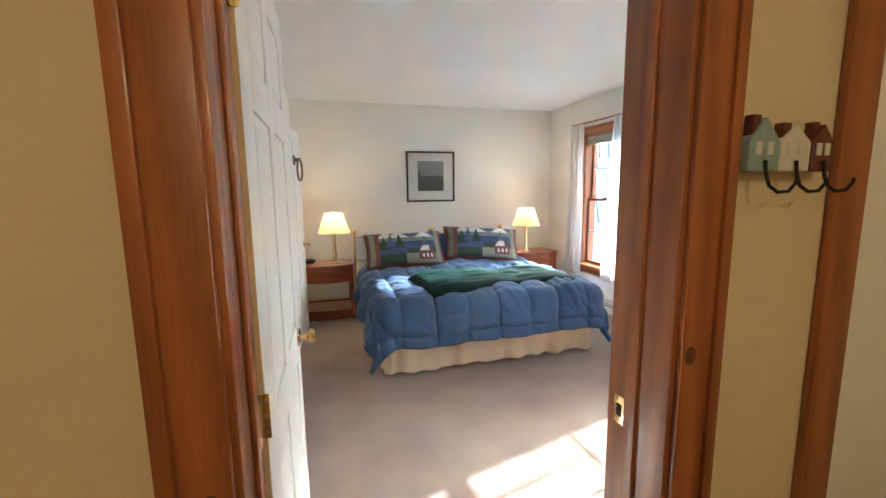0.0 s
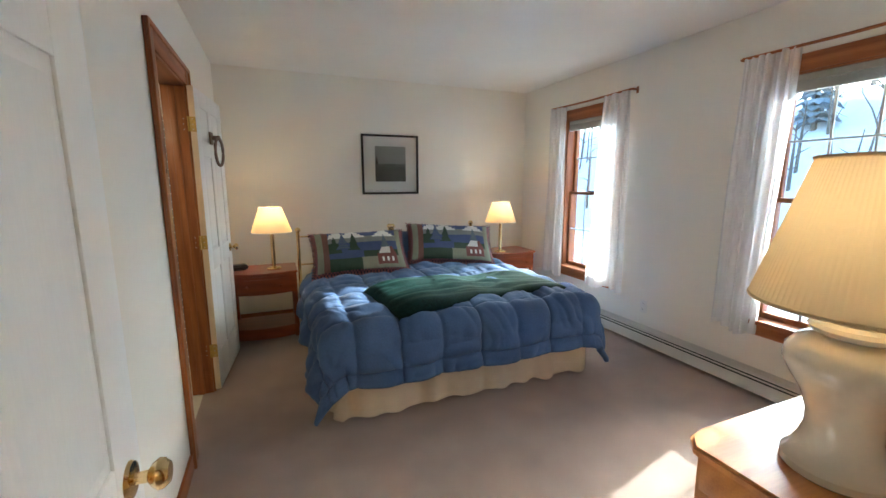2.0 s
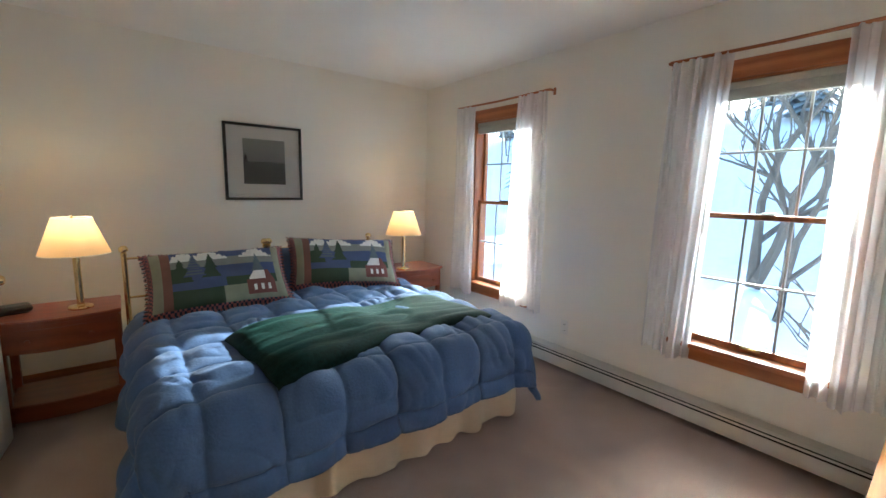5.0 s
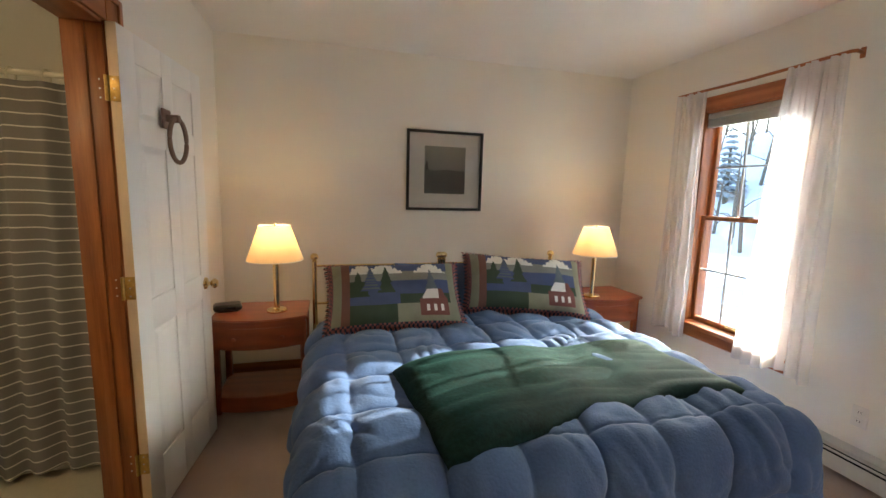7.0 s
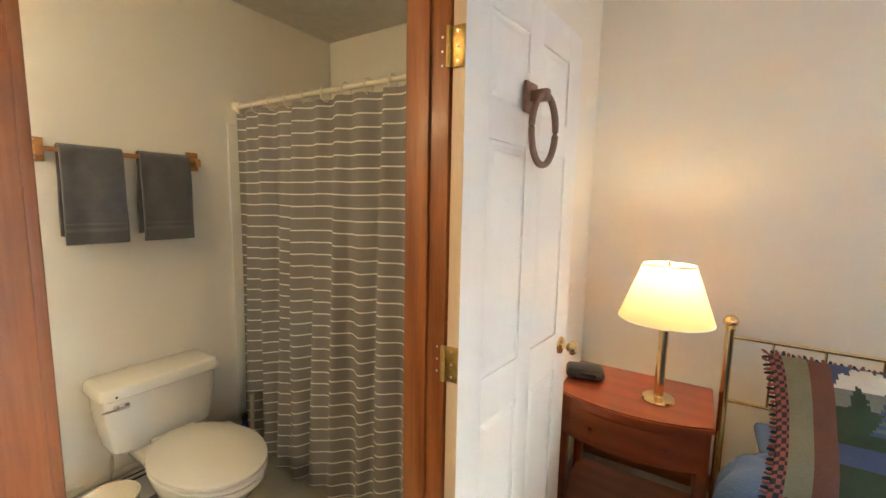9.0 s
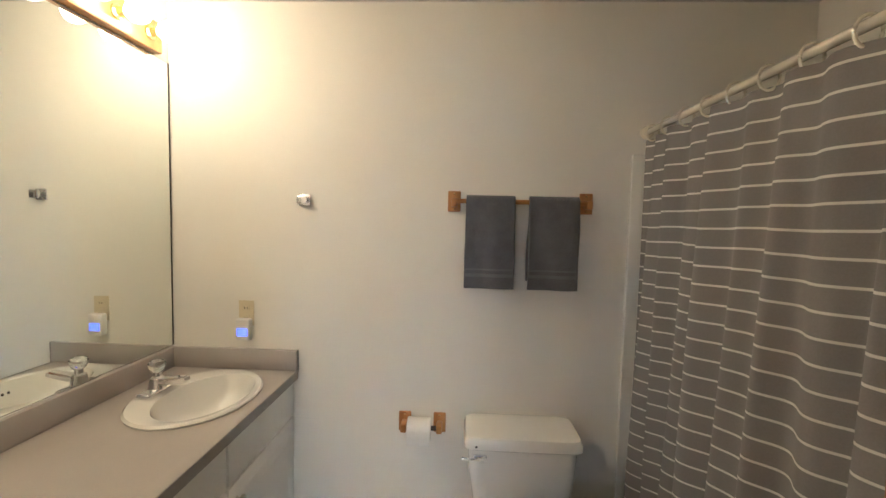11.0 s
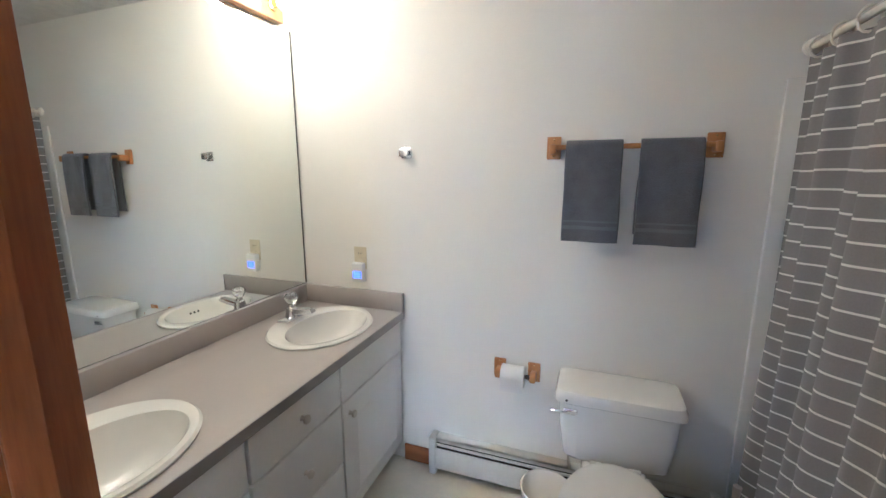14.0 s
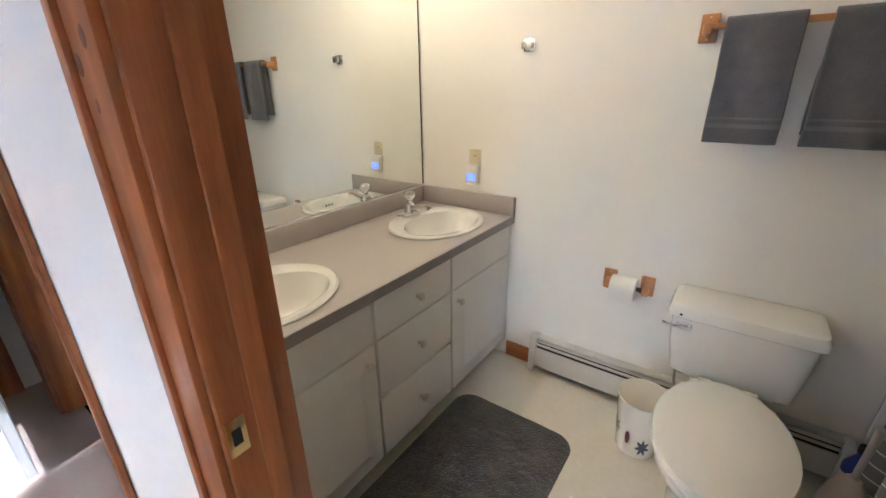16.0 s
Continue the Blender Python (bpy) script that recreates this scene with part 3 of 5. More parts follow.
# ---------------------------------------------------------------- doors
def panel_door(name, label, w, hinge, turn, panel_label=""):
    """A six-panel door; local x along the leaf from its hinge edge, y its thickness."""
    t, h = 0.035, 2.0
    top = thing(name, label, "door", (hinge[0], hinge[1], 0.025), turn, kind="structure")
    part("leaf", box(0.001, 0.006, 0, w - 0.001, t - 0.006, h), DOORPAINT, top, soft=False)
    part("hinge_edge", box(0, 0.0006, 0, 0.0012, t - 0.0006, h), RAW, top, "unpainted pale door edge")
    st, mid = 0.11, 0.09
    cols = ((st, w / 2 - mid / 2), (w / 2 + mid / 2, w - st))
    rows = ((0.24, 0.82), (0.95, 1.58), (1.68, 1.89))
    rails = [(0, 0.24), (0.82, 0.95), (1.58, 1.68), (1.89, h)]
    for y0, y1 in ((0, 0.0065), (t - 0.0065, t)):
        for a, b in ((0.001, st), (w / 2 - mid / 2, w / 2 + mid / 2), (w - st, w - 0.001)):
            part("stile", box(a, y0, 0, b, y1, h, 0.0015), DOORPAINT, top)
        for z0, z1 in rails:
            for a, b in cols:
                part("rail", box(a, y0 + 0.0002, z0, b, y1 - 0.0002, z1, 0.0015), DOORPAINT, top)
        for z0, z1 in rows:
            for a, b in cols:
                c = 0.028
                yb = 0.0062 if y0 == 0 else t - 0.0062
                yf = 0.001 if y0 == 0 else t - 0.001
                bm = bmesh.new()
                lo = [bm.verts.new((x, yb, z)) for x, z in ((a + 0.008, z0 + 0.008), (b - 0.008, z0 + 0.008), (b - 0.008, z1 - 0.008), (a + 0.008, z1 - 0.008))]
                hi = [bm.verts.new((x, yf, z)) for x, z in ((a + c, z0 + c), (b - c, z0 + c), (b - c, z1 - c), (a + c, z1 - c))]
                bm.faces.new(hi)
                for i in range(4):
                    bm.faces.new((lo[i], lo[(i + 1) % 4], hi[(i + 1) % 4], hi[i]))
                bmesh.ops.recalc_face_normals(bm, faces=bm.faces[:])
                part("raised_panel", bm, DOORPAINT, top, soft=False)
    for s in (-1, 1):
        yb = 0 if s < 0 else t
        kn = part("knob", lathe([(0.0, 0.062), (0.018, 0.061), (0.026, 0.052), (0.027, 0.044), (0.02, 0.034), (0.011, 0.028), (0.010, 0.012), (0.012, 0.007)], 28,
                                m=pose(w - 0.06, yb, 0.895, -90 * s, 0, 0)), BRASS, top, "polished brass knob")
        part("rosette", lathe([(0.0, 0.009), (0.020, 0.009), (0.030, 0.006), (0.033, 0.0)], 28, m=pose(w - 0.06, yb, 0.895, -90 * s, 0, 0)), BRASS, kn)
    return top


def hinge(parent, place, turn, leaf_a, leaf_b):
    top = parent
    h = part("hinge", tube([(0, 0, -0.045), (0, 0, 0.045)], 0.006), OLDBRASS, top, "worn brass butt hinge")
    h.matrix_basis = pose(*place, 0, 0, turn)
    for d in (leaf_a, leaf_b):
        x0, y0, x1, y1 = d
        part("hinge_leaf", box(x0, y0, -0.045, x1, y1, 0.045, 0.001), OLDBRASS, h)
        horizontal = abs(x1 - x0) > abs(y1 - y0)
        for z in (-0.032, 0.0, 0.032):
            cx, cyy = (x0 + x1) / 2, (y0 + y1) / 2
            if horizontal:
                part("screw", lathe([(0.0035, 0), (0.003, 0.0022), (0, 0.0024)], 10, m=pose(cx, min(y0, y1), z, 90, 0, 0)), NICKEL, h)
    return h


# bathroom door, swung back against the wall
BD_TURN = 84.5
bath_door = panel_door("door_bathroom", "white six-panel door swung wide open against the wall", 0.72, (X0 + 0.052, 4.214), BD_TURN)
for z in (0.306, 1.049, 1.793):
    hinge(bath_frame, (X0 + 0.012, 4.206, z), 0, (-0.050, 0.0205, -0.008, 0.0235), (0.004, 0.004, 0.040, 0.0065))
# towel ring on that door
ring = thing("towel_ring", "grey-brown wooden towel ring on the bathroom door", "towel ring", (X0 + 0.087, 4.515, 1.735), BD_TURN - 90)
part("back_plate", box(0, -0.035, -0.04, 0.012, 0.035, 0.045, 0.004), RINGWOOD, ring)
part("arm", box(0.01, -0.014, -0.01, 0.062, 0.014, 0.022, 0.005), RINGWOOD, ring)
part("ring", tube([(0.05 + 0.014 * math.sin(a), 0.047 * math.sin(a), -0.088 + 0.095 * math.cos(a)) for a in [2 * math.pi * i / 48 for i in range(48)]], 0.0095, 12, closed=True), RINGWOOD, ring)

# entry door, open a quarter turn
entry_door = panel_door("door_entry", "white six-panel bedroom door standing open", 0.79, (EL + 0.031, Y0 + 0.0), 89.0)
for z in (0.306, 1.02, 1.793):
    hinge(entry_frame, (EL + 0.026, Y0 + 0.001, z), 0, (-0.002, -0.045, 0.0, -0.004), (0.0, -0.003, 0.012, -0.001))

# hall: house-shaped hook rack, second door casing, added ceiling light out of view
rack = thing("hook_rack", "painted rack of three little houses with black hooks", "coat hooks", (0.835, HY, 1.512))
rack.scale = (0.80, 0.80, 0.80)
PAL = [mat("house_teal", (0.30, 0.42, 0.45), 0.5, vary=0.25, scale=20), mat("house_cream", (0.74, 0.70, 0.64), 0.5, vary=0.15, scale=20), mat("house_red", (0.13, 0.035, 0.025), 0.5, vary=0.3, scale=20),
       mat("window_white", (0.7, 0.7, 0.68), 0.5)]
part("back_board", box(-0.005, -0.022, -0.05, 0.285, -0.001, -0.015, 0.003), PAL[1], rack)
for k, (x, w, h) in enumerate(((0.0, 0.095, 0.11), (0.098, 0.10, 0.095), (0.205, 0.075, 0.10))):
    house = part("house", prism([(x, -0.05), (x + w, -0.05), (x + w, 0.02), (x + w * 0.5, h - 0.035), (x, 0.02)], 0.03, Matrix.Translation((0, -0.052, 0)), 0.002), PAL[k], rack)
    part("chimney", box(x + w * 0.12, -0.045, 0.01, x + w * 0.4, -0.022, h - 0.03, 0.002), PAL[2], house)
    for q in (0.28, 0.66):
        part("window", box(x + w * q - 0.009, -0.054, -0.012, x + w * q + 0.009, -0.0515, 0.018), PAL[3], house)
    cx = x + w * 0.5
    part("hook", tube([(cx, -0.055, -0.025), (cx, -0.060, -0.06), (cx + 0.004, -0.066, -0.085), (cx + 0.02, -0.075, -0.10), (cx + 0.04, -0.085, -0.098), (cx + 0.052, -0.09, -0.08), (cx + 0.054, -0.092, -0.068)], 0.0042, 8), IRON, rack, "black iron hook")
hall_frame = thing("doorway_hall", "stained pine casing of a second hall door", "door frame", kind="structure")
part("casing", box(1.118, HY - 0.02, 0, 1.218, HY - 0.001, 2.13, 0.004), WOOD, hall_frame)
part("door", box(1.221, HY - 0.012, 0.01, 1.899, HY - 0.001, 2.05, 0.002), DOORPAINT, hall_frame)
# invented fixture behind the camera; its lamp is fill that brightens the hall
hl = thing("added_ceiling_light", "added frosted glass hall ceiling light, out of view", "ceiling light", (0.3, -0.7, 2.44))
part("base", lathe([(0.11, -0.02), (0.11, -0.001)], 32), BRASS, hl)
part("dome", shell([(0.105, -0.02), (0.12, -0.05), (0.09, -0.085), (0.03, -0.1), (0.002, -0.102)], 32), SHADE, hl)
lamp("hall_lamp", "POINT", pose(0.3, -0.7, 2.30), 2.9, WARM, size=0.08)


# ---------------------------------------------------------------- bed
BX, BYF, BYH, TOPZ = 1.43, 3.53, 5.42, 0.565
HALF = 0.915
bed = thing("bed", "king bed on two frames with brass headboards and cream skirt", "bed", (BX, 0, 0))
part("box_spring", box(-HALF + 0.03, BYF + 0.03, 0.14, HALF - 0.03, BYH, 0.34, 0.03, 3), SKIRT, bed)
part("mattress", box(-HALF + 0.02, BYF + 0.02, 0.345, HALF - 0.02, BYH, TOPZ - 0.02, 0.05, 4), STRIPE, bed)


def skirt(u, v):
    # runs down one side, round the foot and up the other side
    L1, L2 = BYH - BYF, 2 * HALF
    s = u * (2 * L1 + L2)
    if s < L1:
        p, nrm = Vector((-HALF, BYH - s)), Vector((-1, 0))
    elif s < L1 + L2:
        p, nrm = Vector((-HALF + s - L1, BYF)), Vector((0, -1))
    else:
        p, nrm = Vector((HALF, BYF + s - L1 - L2)), Vector((1, 0))
    w = noise.noise(Vector((s * 3.2, 0, 4)))
    off = 0.008 + v * (0.024 * math.sin(s * 21 + 5.0 * w) + 0.040 * noise.noise(Vector((s * 7, v, 1))) + 0.012)
    p = p + nrm * off
    return (p.x, p.y, 0.36 - v * (0.345 + 0.008 * math.sin(s * 40)))


part("bed_skirt", sheet(skirt, 420, 8), SKIRT, bed, "cream gathered bed skirt")
for cx in (0.401 + 0.483 - BX, 2.335 - 0.483 - BX):
    hb = part("headboard", tube([(cx - 0.47, 5.455, 0.90), (cx + 0.47, 5.455, 0.90)], 0.008, 12), BRASS, bed, "brass tube headboard")
    tube_b = tube([(cx - 0.47, 5.455, 0.62), (cx + 0.47, 5.455, 0.62)], 0.008, 12)
    part("rail", tube_b, BRASS, hb)
    for k in range(5):
        x = cx - 0.32 + k * 0.16
        part("spindle", tube([(x, 5.455, 0.62), (x, 5.455, 0.90)], 0.005, 8), BRASS, hb)
    for s in (-1, 1):
        x = cx + s * 0.468
        post = part("post", lathe([(0.017, 0.0), (0.017, 0.925), (0.020, 0.928), (0.020, 0.936), (0.014, 0.940), (0.016, 0.945), (0.027, 0.955), (0.029, 0.968), (0.024, 0.982), (0.012, 0.992), (0, 0.994)], 24,
                                   m=pose(x, 5.455, 0)), BRASS, hb)
for x in (-0.9, -0.05, 0.05, 0.9):
    part("bed_leg", lathe([(0.02, 0), (0.02, 0.14)], 12, m=pose(x, BYF + 0.12, 0)), IRON, bed)


def comforter(u, v):
    """A quilted cover: flat on the mattress, falling over both sides and the foot."""
    R, hang = 0.10, 0.39
    W = HALF - 0.03
    s = (u - 0.5) * 2 * (W + hang)
    t0, t1 = 5.05, BYF + 0.06
    t = t0 - v * (t0 - t1 + hang)
    dx = max(0, abs(s) - W) * (1 if s > 0 else -1)
    dy = max(0, t1 - t)
    d = math.hypot(dx, dy)
    qs, qt = s / 0.275, (t - t1) / 0.30
    puff = (abs(math.sin(math.pi * qs)) * abs(math.sin(math.pi * qt))) ** 0.42
    if dy > 0 and abs(dx) < 1e-6:
        puff = abs(math.sin(math.pi * qs)) ** 0.42 * min(1, 0.3 + abs(math.sin(math.pi * qt)) ** 0.4)
    n1 = noise.noise(Vector((s * 3.1, t * 3.1, 2)))
    n2 = noise.noise(Vector((s * 11, t * 11, 5)))
    crease = abs(noise.noise(Vector((s * 8 + 3 * n1, t * 3.2, 9)))) ** 0.6
    lift = 0.042 * puff + 0.014 * n1 + 0.011 * n2 + 0.022 * crease * (0.35 + puff)
    if d < 1e-6:
        # soft crown toward the head
        return (s, t, TOPZ + lift + 0.015 * math.exp(-((s / 0.7) ** 2)))
    ox, oy = dx / d, -dy / d
    arc = R * math.pi / 2
    if d < arc:
        a = d / R
        out, drop = R * math.sin(a), R * (1 - math.cos(a))
        nx, nz = math.sin(a), math.cos(a)
    else:
        e = d - arc
        flare = 0.10 + 0.14 * min(1, abs(dx) * dy * 30)
        fold = 0.02 * math.sin((s if dy > abs(dx) else t) * 9 + 2 * n1)
        out, drop = R + flare * e + fold * min(1, e * 8), R + 0.97 * e
        nx, nz = 1.0, 0.1
    bx, by = (s - dx), max(t, t1)
    z = TOPZ - drop + lift * nz
    return (bx + ox * (out + lift * nx), by + oy * (out + lift * nx), max(z, 0.03))


bm = sheet(comforter, 190, 190)
cover = tagged(part("comforter", bm, COMF), "blue quilted comforter spread over the king bed", "comforter")
cover.location = (BX, 0, 0)
md = cover.modifiers.new("thickness", "SOLIDIFY")
md.thickness, md.offset = 0.018, -1
hem_line = [comforter(0, k / 40) for k in range(40)] + [comforter(k / 90, 1) for k in range(90)] + [comforter(1, 1 - k / 40) for k in range(41)]
part("hem", tube(hem_line, 0.011, 6), COMF, cover, "stitched rolled hem")
sheet_bm = box(-HALF + 0.005, 4.95, TOPZ - 0.03, HALF - 0.005, BYH - 0.01, TOPZ + 0.02, 0.025, 3)
under = tagged(part("bed_sheet", sheet_bm, COMF), "blue sheet over the head of the bed", "sheet")
under.location = (BX, 0, 0)


def fleece(u, v):
    x = (u - 0.5) * 1.44
    y = (v - 0.5) * (0.66 + 0.05 * math.sin(5 * u + 1))
    k = (1 - abs(2 * u - 1) ** 14) * (1 - abs(2 * v - 1) ** 10)
    n = noise.noise(Vector((x * 3, y * 3, 7)))
    f = abs(noise.noise(Vector((x * 2 + n, y * 9, 3))))
    z = 0.012 + 0.058 * k ** 0.6 + 0.03 * n * k + 0.022 * f * k + 0.03 * k * math.sin(u * 5 + 0.6) * 0.6
    wob = 0.022 * noise.noise(Vector((x * 4, 2, y * 2)))
    return (x + 0.02 * noise.noise(Vector((1, y * 4, x))), y + wob + 0.05 * math.sin(u * 3.4) - 0.02, z)


throw = tagged(part("throw_blanket", sheet(fleece, 130, 80), FLEECE), "folded dark green fleece throw laid across the bed", "blanket")
throw.matrix_basis = pose(1.555, 3.955, TOPZ + 0.035, 0, 0, 6)
md = throw.modifiers.new("thickness", "SOLIDIFY")
md.thickness, md.offset = 0.03, -1

SC = {"brown": (0.16, 0.075, 0.06), "sage": (0.22, 0.23, 0.17), "green": (0.035, 0.06, 0.04), "navy": (0.06, 0.085, 0.19), "white": (0.68, 0.68, 0.66), "grey": (0.20, 0.21, 0.20), "house": (0.16, 0.06, 0.055),
      "pink": (0.30, 0.10, 0.10), "stripe": (0.10, 0.13, 0.16), "check": (0.03, 0.035, 0.06)}
SCM = [mat("pillow_" + k, c, 0.95, vary=0.15, scale=15, fine=220, bump=0.5, depth=0.003) for k, c in SC.items()]
SCI = {k: i for i, k in enumerate(SC)}


def scene_color(u, v):
    """Woven cabin scene: borders, mountains, firs, lake and house."""
    def fir(cx, base, h, w):
        q = (v - base) / h
        if not 0 <= q <= 1:
            return False
        step = (q * 3) % 1
        return abs(u - cx) < w * (1 - q) * (1.15 - 0.35 * step)
    if u < 0.04 or u > 0.96 or v < 0.05:
        return "pink" if (int(u * 60) + int(v * 36)) % 2 else "check"
    if u < 0.11:
        return "sage"
    if u < 0.17:
        return "brown"
    if u > 0.90:
        return "sage"
    if 0.66 < u < 0.88 and 0.12 < v < 0.52:
        roof = v > 0.36
        if roof:
            if 0.68 + (v - 0.36) * 0.3 < u < 0.87 - (v - 0.36) * 0.25 and v < 0.50:
                return "white" if u < 0.81 else "house"
        else:
            if any(abs(u - c) < 0.012 for c in (0.72, 0.77, 0.83)) and 0.18 < v < 0.27:
                return "white"
            return "house"
    if fir(0.32, 0.5, 0.40, 0.065):
        return "stripe" if int(v * 44) % 2 else "navy"
    if fir(0.43, 0.46, 0.46, 0.06):
        return "green"
    if fir(0.23, 0.42, 0.40, 0.07):
        return "green"
    if fir(0.76, 0.5, 0.34, 0.045):
        return "stripe"
    for cx, top, w in ((0.26, 0.95, 0.10), (0.42, 0.97, 0.12), (0.76, 0.97, 0.10)):
        if v > 0.76 and abs(u - cx) < w * (top - v) / 0.2 + 0.03 * abs(math.sin(u * 90)) and v < top:
            return "white"
    if v > 0.80:
        return "navy"
    if v > 0.64:
        return "grey"
    if v > 0.44:
        return "navy" if u > 0.3 else "green"
    if v > 0.30 and u < 0.52:
        return "navy"
    if u > 0.5 and v < 0.3:
        return "sage"
    return "green"


def pillow(name, label, m, w, h, t, mats, pattern=None, seed=1):
    def side(sgn):
        def fn(u, v):
            x, y = (u - 0.5), (v - 0.5)
            k = max(0, (1 - (2 * x) ** 4)) * max(0, (1 - (2 * y) ** 4))
            pinch = 1 - 0.07 * (1 - (2 * abs(x)) ** 2) * (2 * abs(y)) ** 3
            n = noise.noise(Vector((u * 4, v * 4, seed + sgn)))
            return (x * w * (1 - 0.06 * (1 - (2 * y) ** 2) * (2 * abs(x)) ** 3), y * h * pinch, sgn * (t / 2) * k ** 0.5 + 0.012 * n * k + 0.004 * math.sin(u * 70) * (1 - k) * 0.5)
        return fn
    nu, nv = (130, 84) if pattern else (40, 28)
    bm = sheet(side(1), nu, nv)
    if pattern:
        i = 0
        bm.faces.ensure_lookup_table()
        for a in range(nu):
            for b in range(nv):
                bm.faces[i].material_index = SCI[pattern((a + 0.5) / nu, (b + 0.5) / nv)]
                i += 1
    back = sheet(side(-1), nu // 2, nv // 2)
    me = bpy.data.meshes.new("t")
    back.to_mesh(me)
    back.free()
    bm.from_mesh(me)
    bpy.data.meshes.remove(me)
    bmesh.ops.remove_doubles(bm, verts=bm.verts, dist=0.0008)
    bmesh.ops.recalc_face_normals(bm, faces=bm.faces[:])
    ob = tagged(part(name, bm, mats), label, "pillow")
    ob.matrix_basis = m
    if pattern:
        # short tufted fringe round the seam
        rim = [(-0.5 + i / 60, -0.5) for i in range(60)] + [(0.5, -0.5 + i / 34) for i in range(34)] + [(0.5 - i / 60, 0.5) for i in range(60)] + [(-0.5, 0.5 - i / 34) for i in range(34)]
        rnd = random.Random(seed)
        for kind_, first in (("pink", 0), ("check", 1)):
            fr = bmesh.new()
            for x, y in rim[first::2]:
                px = x * w * (1 - 0.06 * (1 - (2 * y) ** 2) * (2 * abs(x)) ** 3)
                py = y * h * (1 - 0.07 * (1 - (2 * abs(x)) ** 2) * (2 * abs(y)) ** 3)
                way = Vector((math.copysign(1, x) if abs(x) > 0.499 else rnd.uniform(-0.3, 0.3), math.copysign(1, y) if abs(y) > 0.499 else rnd.uniform(-0.3, 0.3), rnd.uniform(-0.5, 0.1))).normalized()
                p0 = Vector((px, py, 0)) - way * 0.004
                tube([p0, p0 + way * 0.011, p0 + way * rnd.uniform(0.017, 0.024)], 0.006, 6, bm=fr, taper=[0.6, 1.0, 0.5])
            tagged(part("fringe", fr, SCM[SCI[kind_]], ob), "tufted woollen fringe", kind="stuff")
    return ob


pillow("pillow_sham", "woven cabin-and-fir-tree pillow sham leaning on the headboard", pose(0.93, 4.94, 0.785, 48, 0, -3) @ pose(0, 0, 0, 0, 0, 1), 0.87, 0.47, 0.17, SCM, scene_color, 3)
pillow("pillow_sham", "woven cabin-and-fir-tree pillow sham tilted against the headboard", pose(1.88, 5.03, 0.80, 50, 0, -10) @ pose(0, 0, 0, 0, 0, -4), 0.89, 0.47, 0.17, SCM, scene_color, 8)
pillow("pillow", "blue pillow behind the shams", pose(1.36, 5.27, 0.74, 62, 0, 0), 0.75, 0.42, 0.15, COMF, None, 5)


# ---------------------------------------------------------------- nightstands and lamps
def bow(w, d, k, n=16):
    """Plan of a bow-fronted top: back straight, front (towards -y) bowed."""
    pts = [(-w / 2, d / 2), (w / 2, d / 2)]
    for i in range(n + 1):
        x = w / 2 - w * i / n
        pts.append((x, -d / 2 - k * (1 - (2 * x / w) ** 2)))
    return pts


def slab(outline, z0, z1, r=0.0):
    bm = bmesh.new()
    a = [bm.verts.new((x, y, z0)) for x, y in outline]
    b = [bm.verts.new((x, y, z1)) for x, y in outline]
    bm.faces.new(a[::-1])
    bm.faces.new(b)
    k = len(a)
    for i in range(k):
        bm.faces.new((a[i], a[(i + 1) % k], b[(i + 1) % k], b[i]))
    bmesh.ops.recalc_face_normals(bm, faces=bm.faces[:])
    if r:
        edges_ = [e for e in bm.edges if abs(e.verts[0].co.z - e.verts[1].co.z) < 1e-6]
        bmesh.ops.bevel(bm, geom=edges_, offset=r, segments=2, affect="EDGES")
    return bm


def nightstand(x, y, label):
    top = thing("nightstand", label, "nightstand", (x, y, 0), group="nightstands by the bed")
    w, d = 0.58, 0.40
    part("top", slab(bow(w, d, 0.07), 0.615, 0.64, 0.006), CHERRY, top)
    part("moulding", slab(bow(w - 0.03, d - 0.03, 0.066), 0.600, 0.614, 0.003), CHERRY, top)
    part("case", slab(bow(w - 0.05, d - 0.05, 0.06), 0.44, 0.599), CHERRY, top, soft=False)
    dr = part("drawer", slab([(px, py) for px, py in bow(w - 0.12, d - 0.05, 0.055)], 0.462, 0.582, 0.003), CHERRY, top)
    dr.location.y = -0.012
    for s in (-1, 1):
        part("knob", lathe([(0.006, 0), (0.006, 0.008), (0.013, 0.014), (0.012, 0.022), (0, 0.026)], 18, m=pose(s * 0.14, -0.222, 0.52, 90, 0, 0)), CHERRY, dr)
    for sx in (-1, 1):
        for sy in (-1, 1):
            part("leg", box(sx * (w / 2 - 0.028) - 0.02, sy * (d / 2 - 0.045) - 0.02, 0, sx * (w / 2 - 0.028) + 0.02, sy * (d / 2 - 0.045) + 0.02, 0.598, 0.004), CHERRY, top)
    part("shelf", slab(bow(w - 0.05, d - 0.04, 0.05), 0.10, 0.125, 0.004), CHERRY, top)
    part("shelf_apron", slab(bow(w - 0.07, d - 0.06, 0.05), 0.02, 0.099), CHERRY, top, soft=False)
    return top


nightstand(0.09, 5.30, "cherry bow-front nightstand with one drawer and shelf")
nightstand(2.74, 5.36, "cherry bow-front nightstand beside the window")


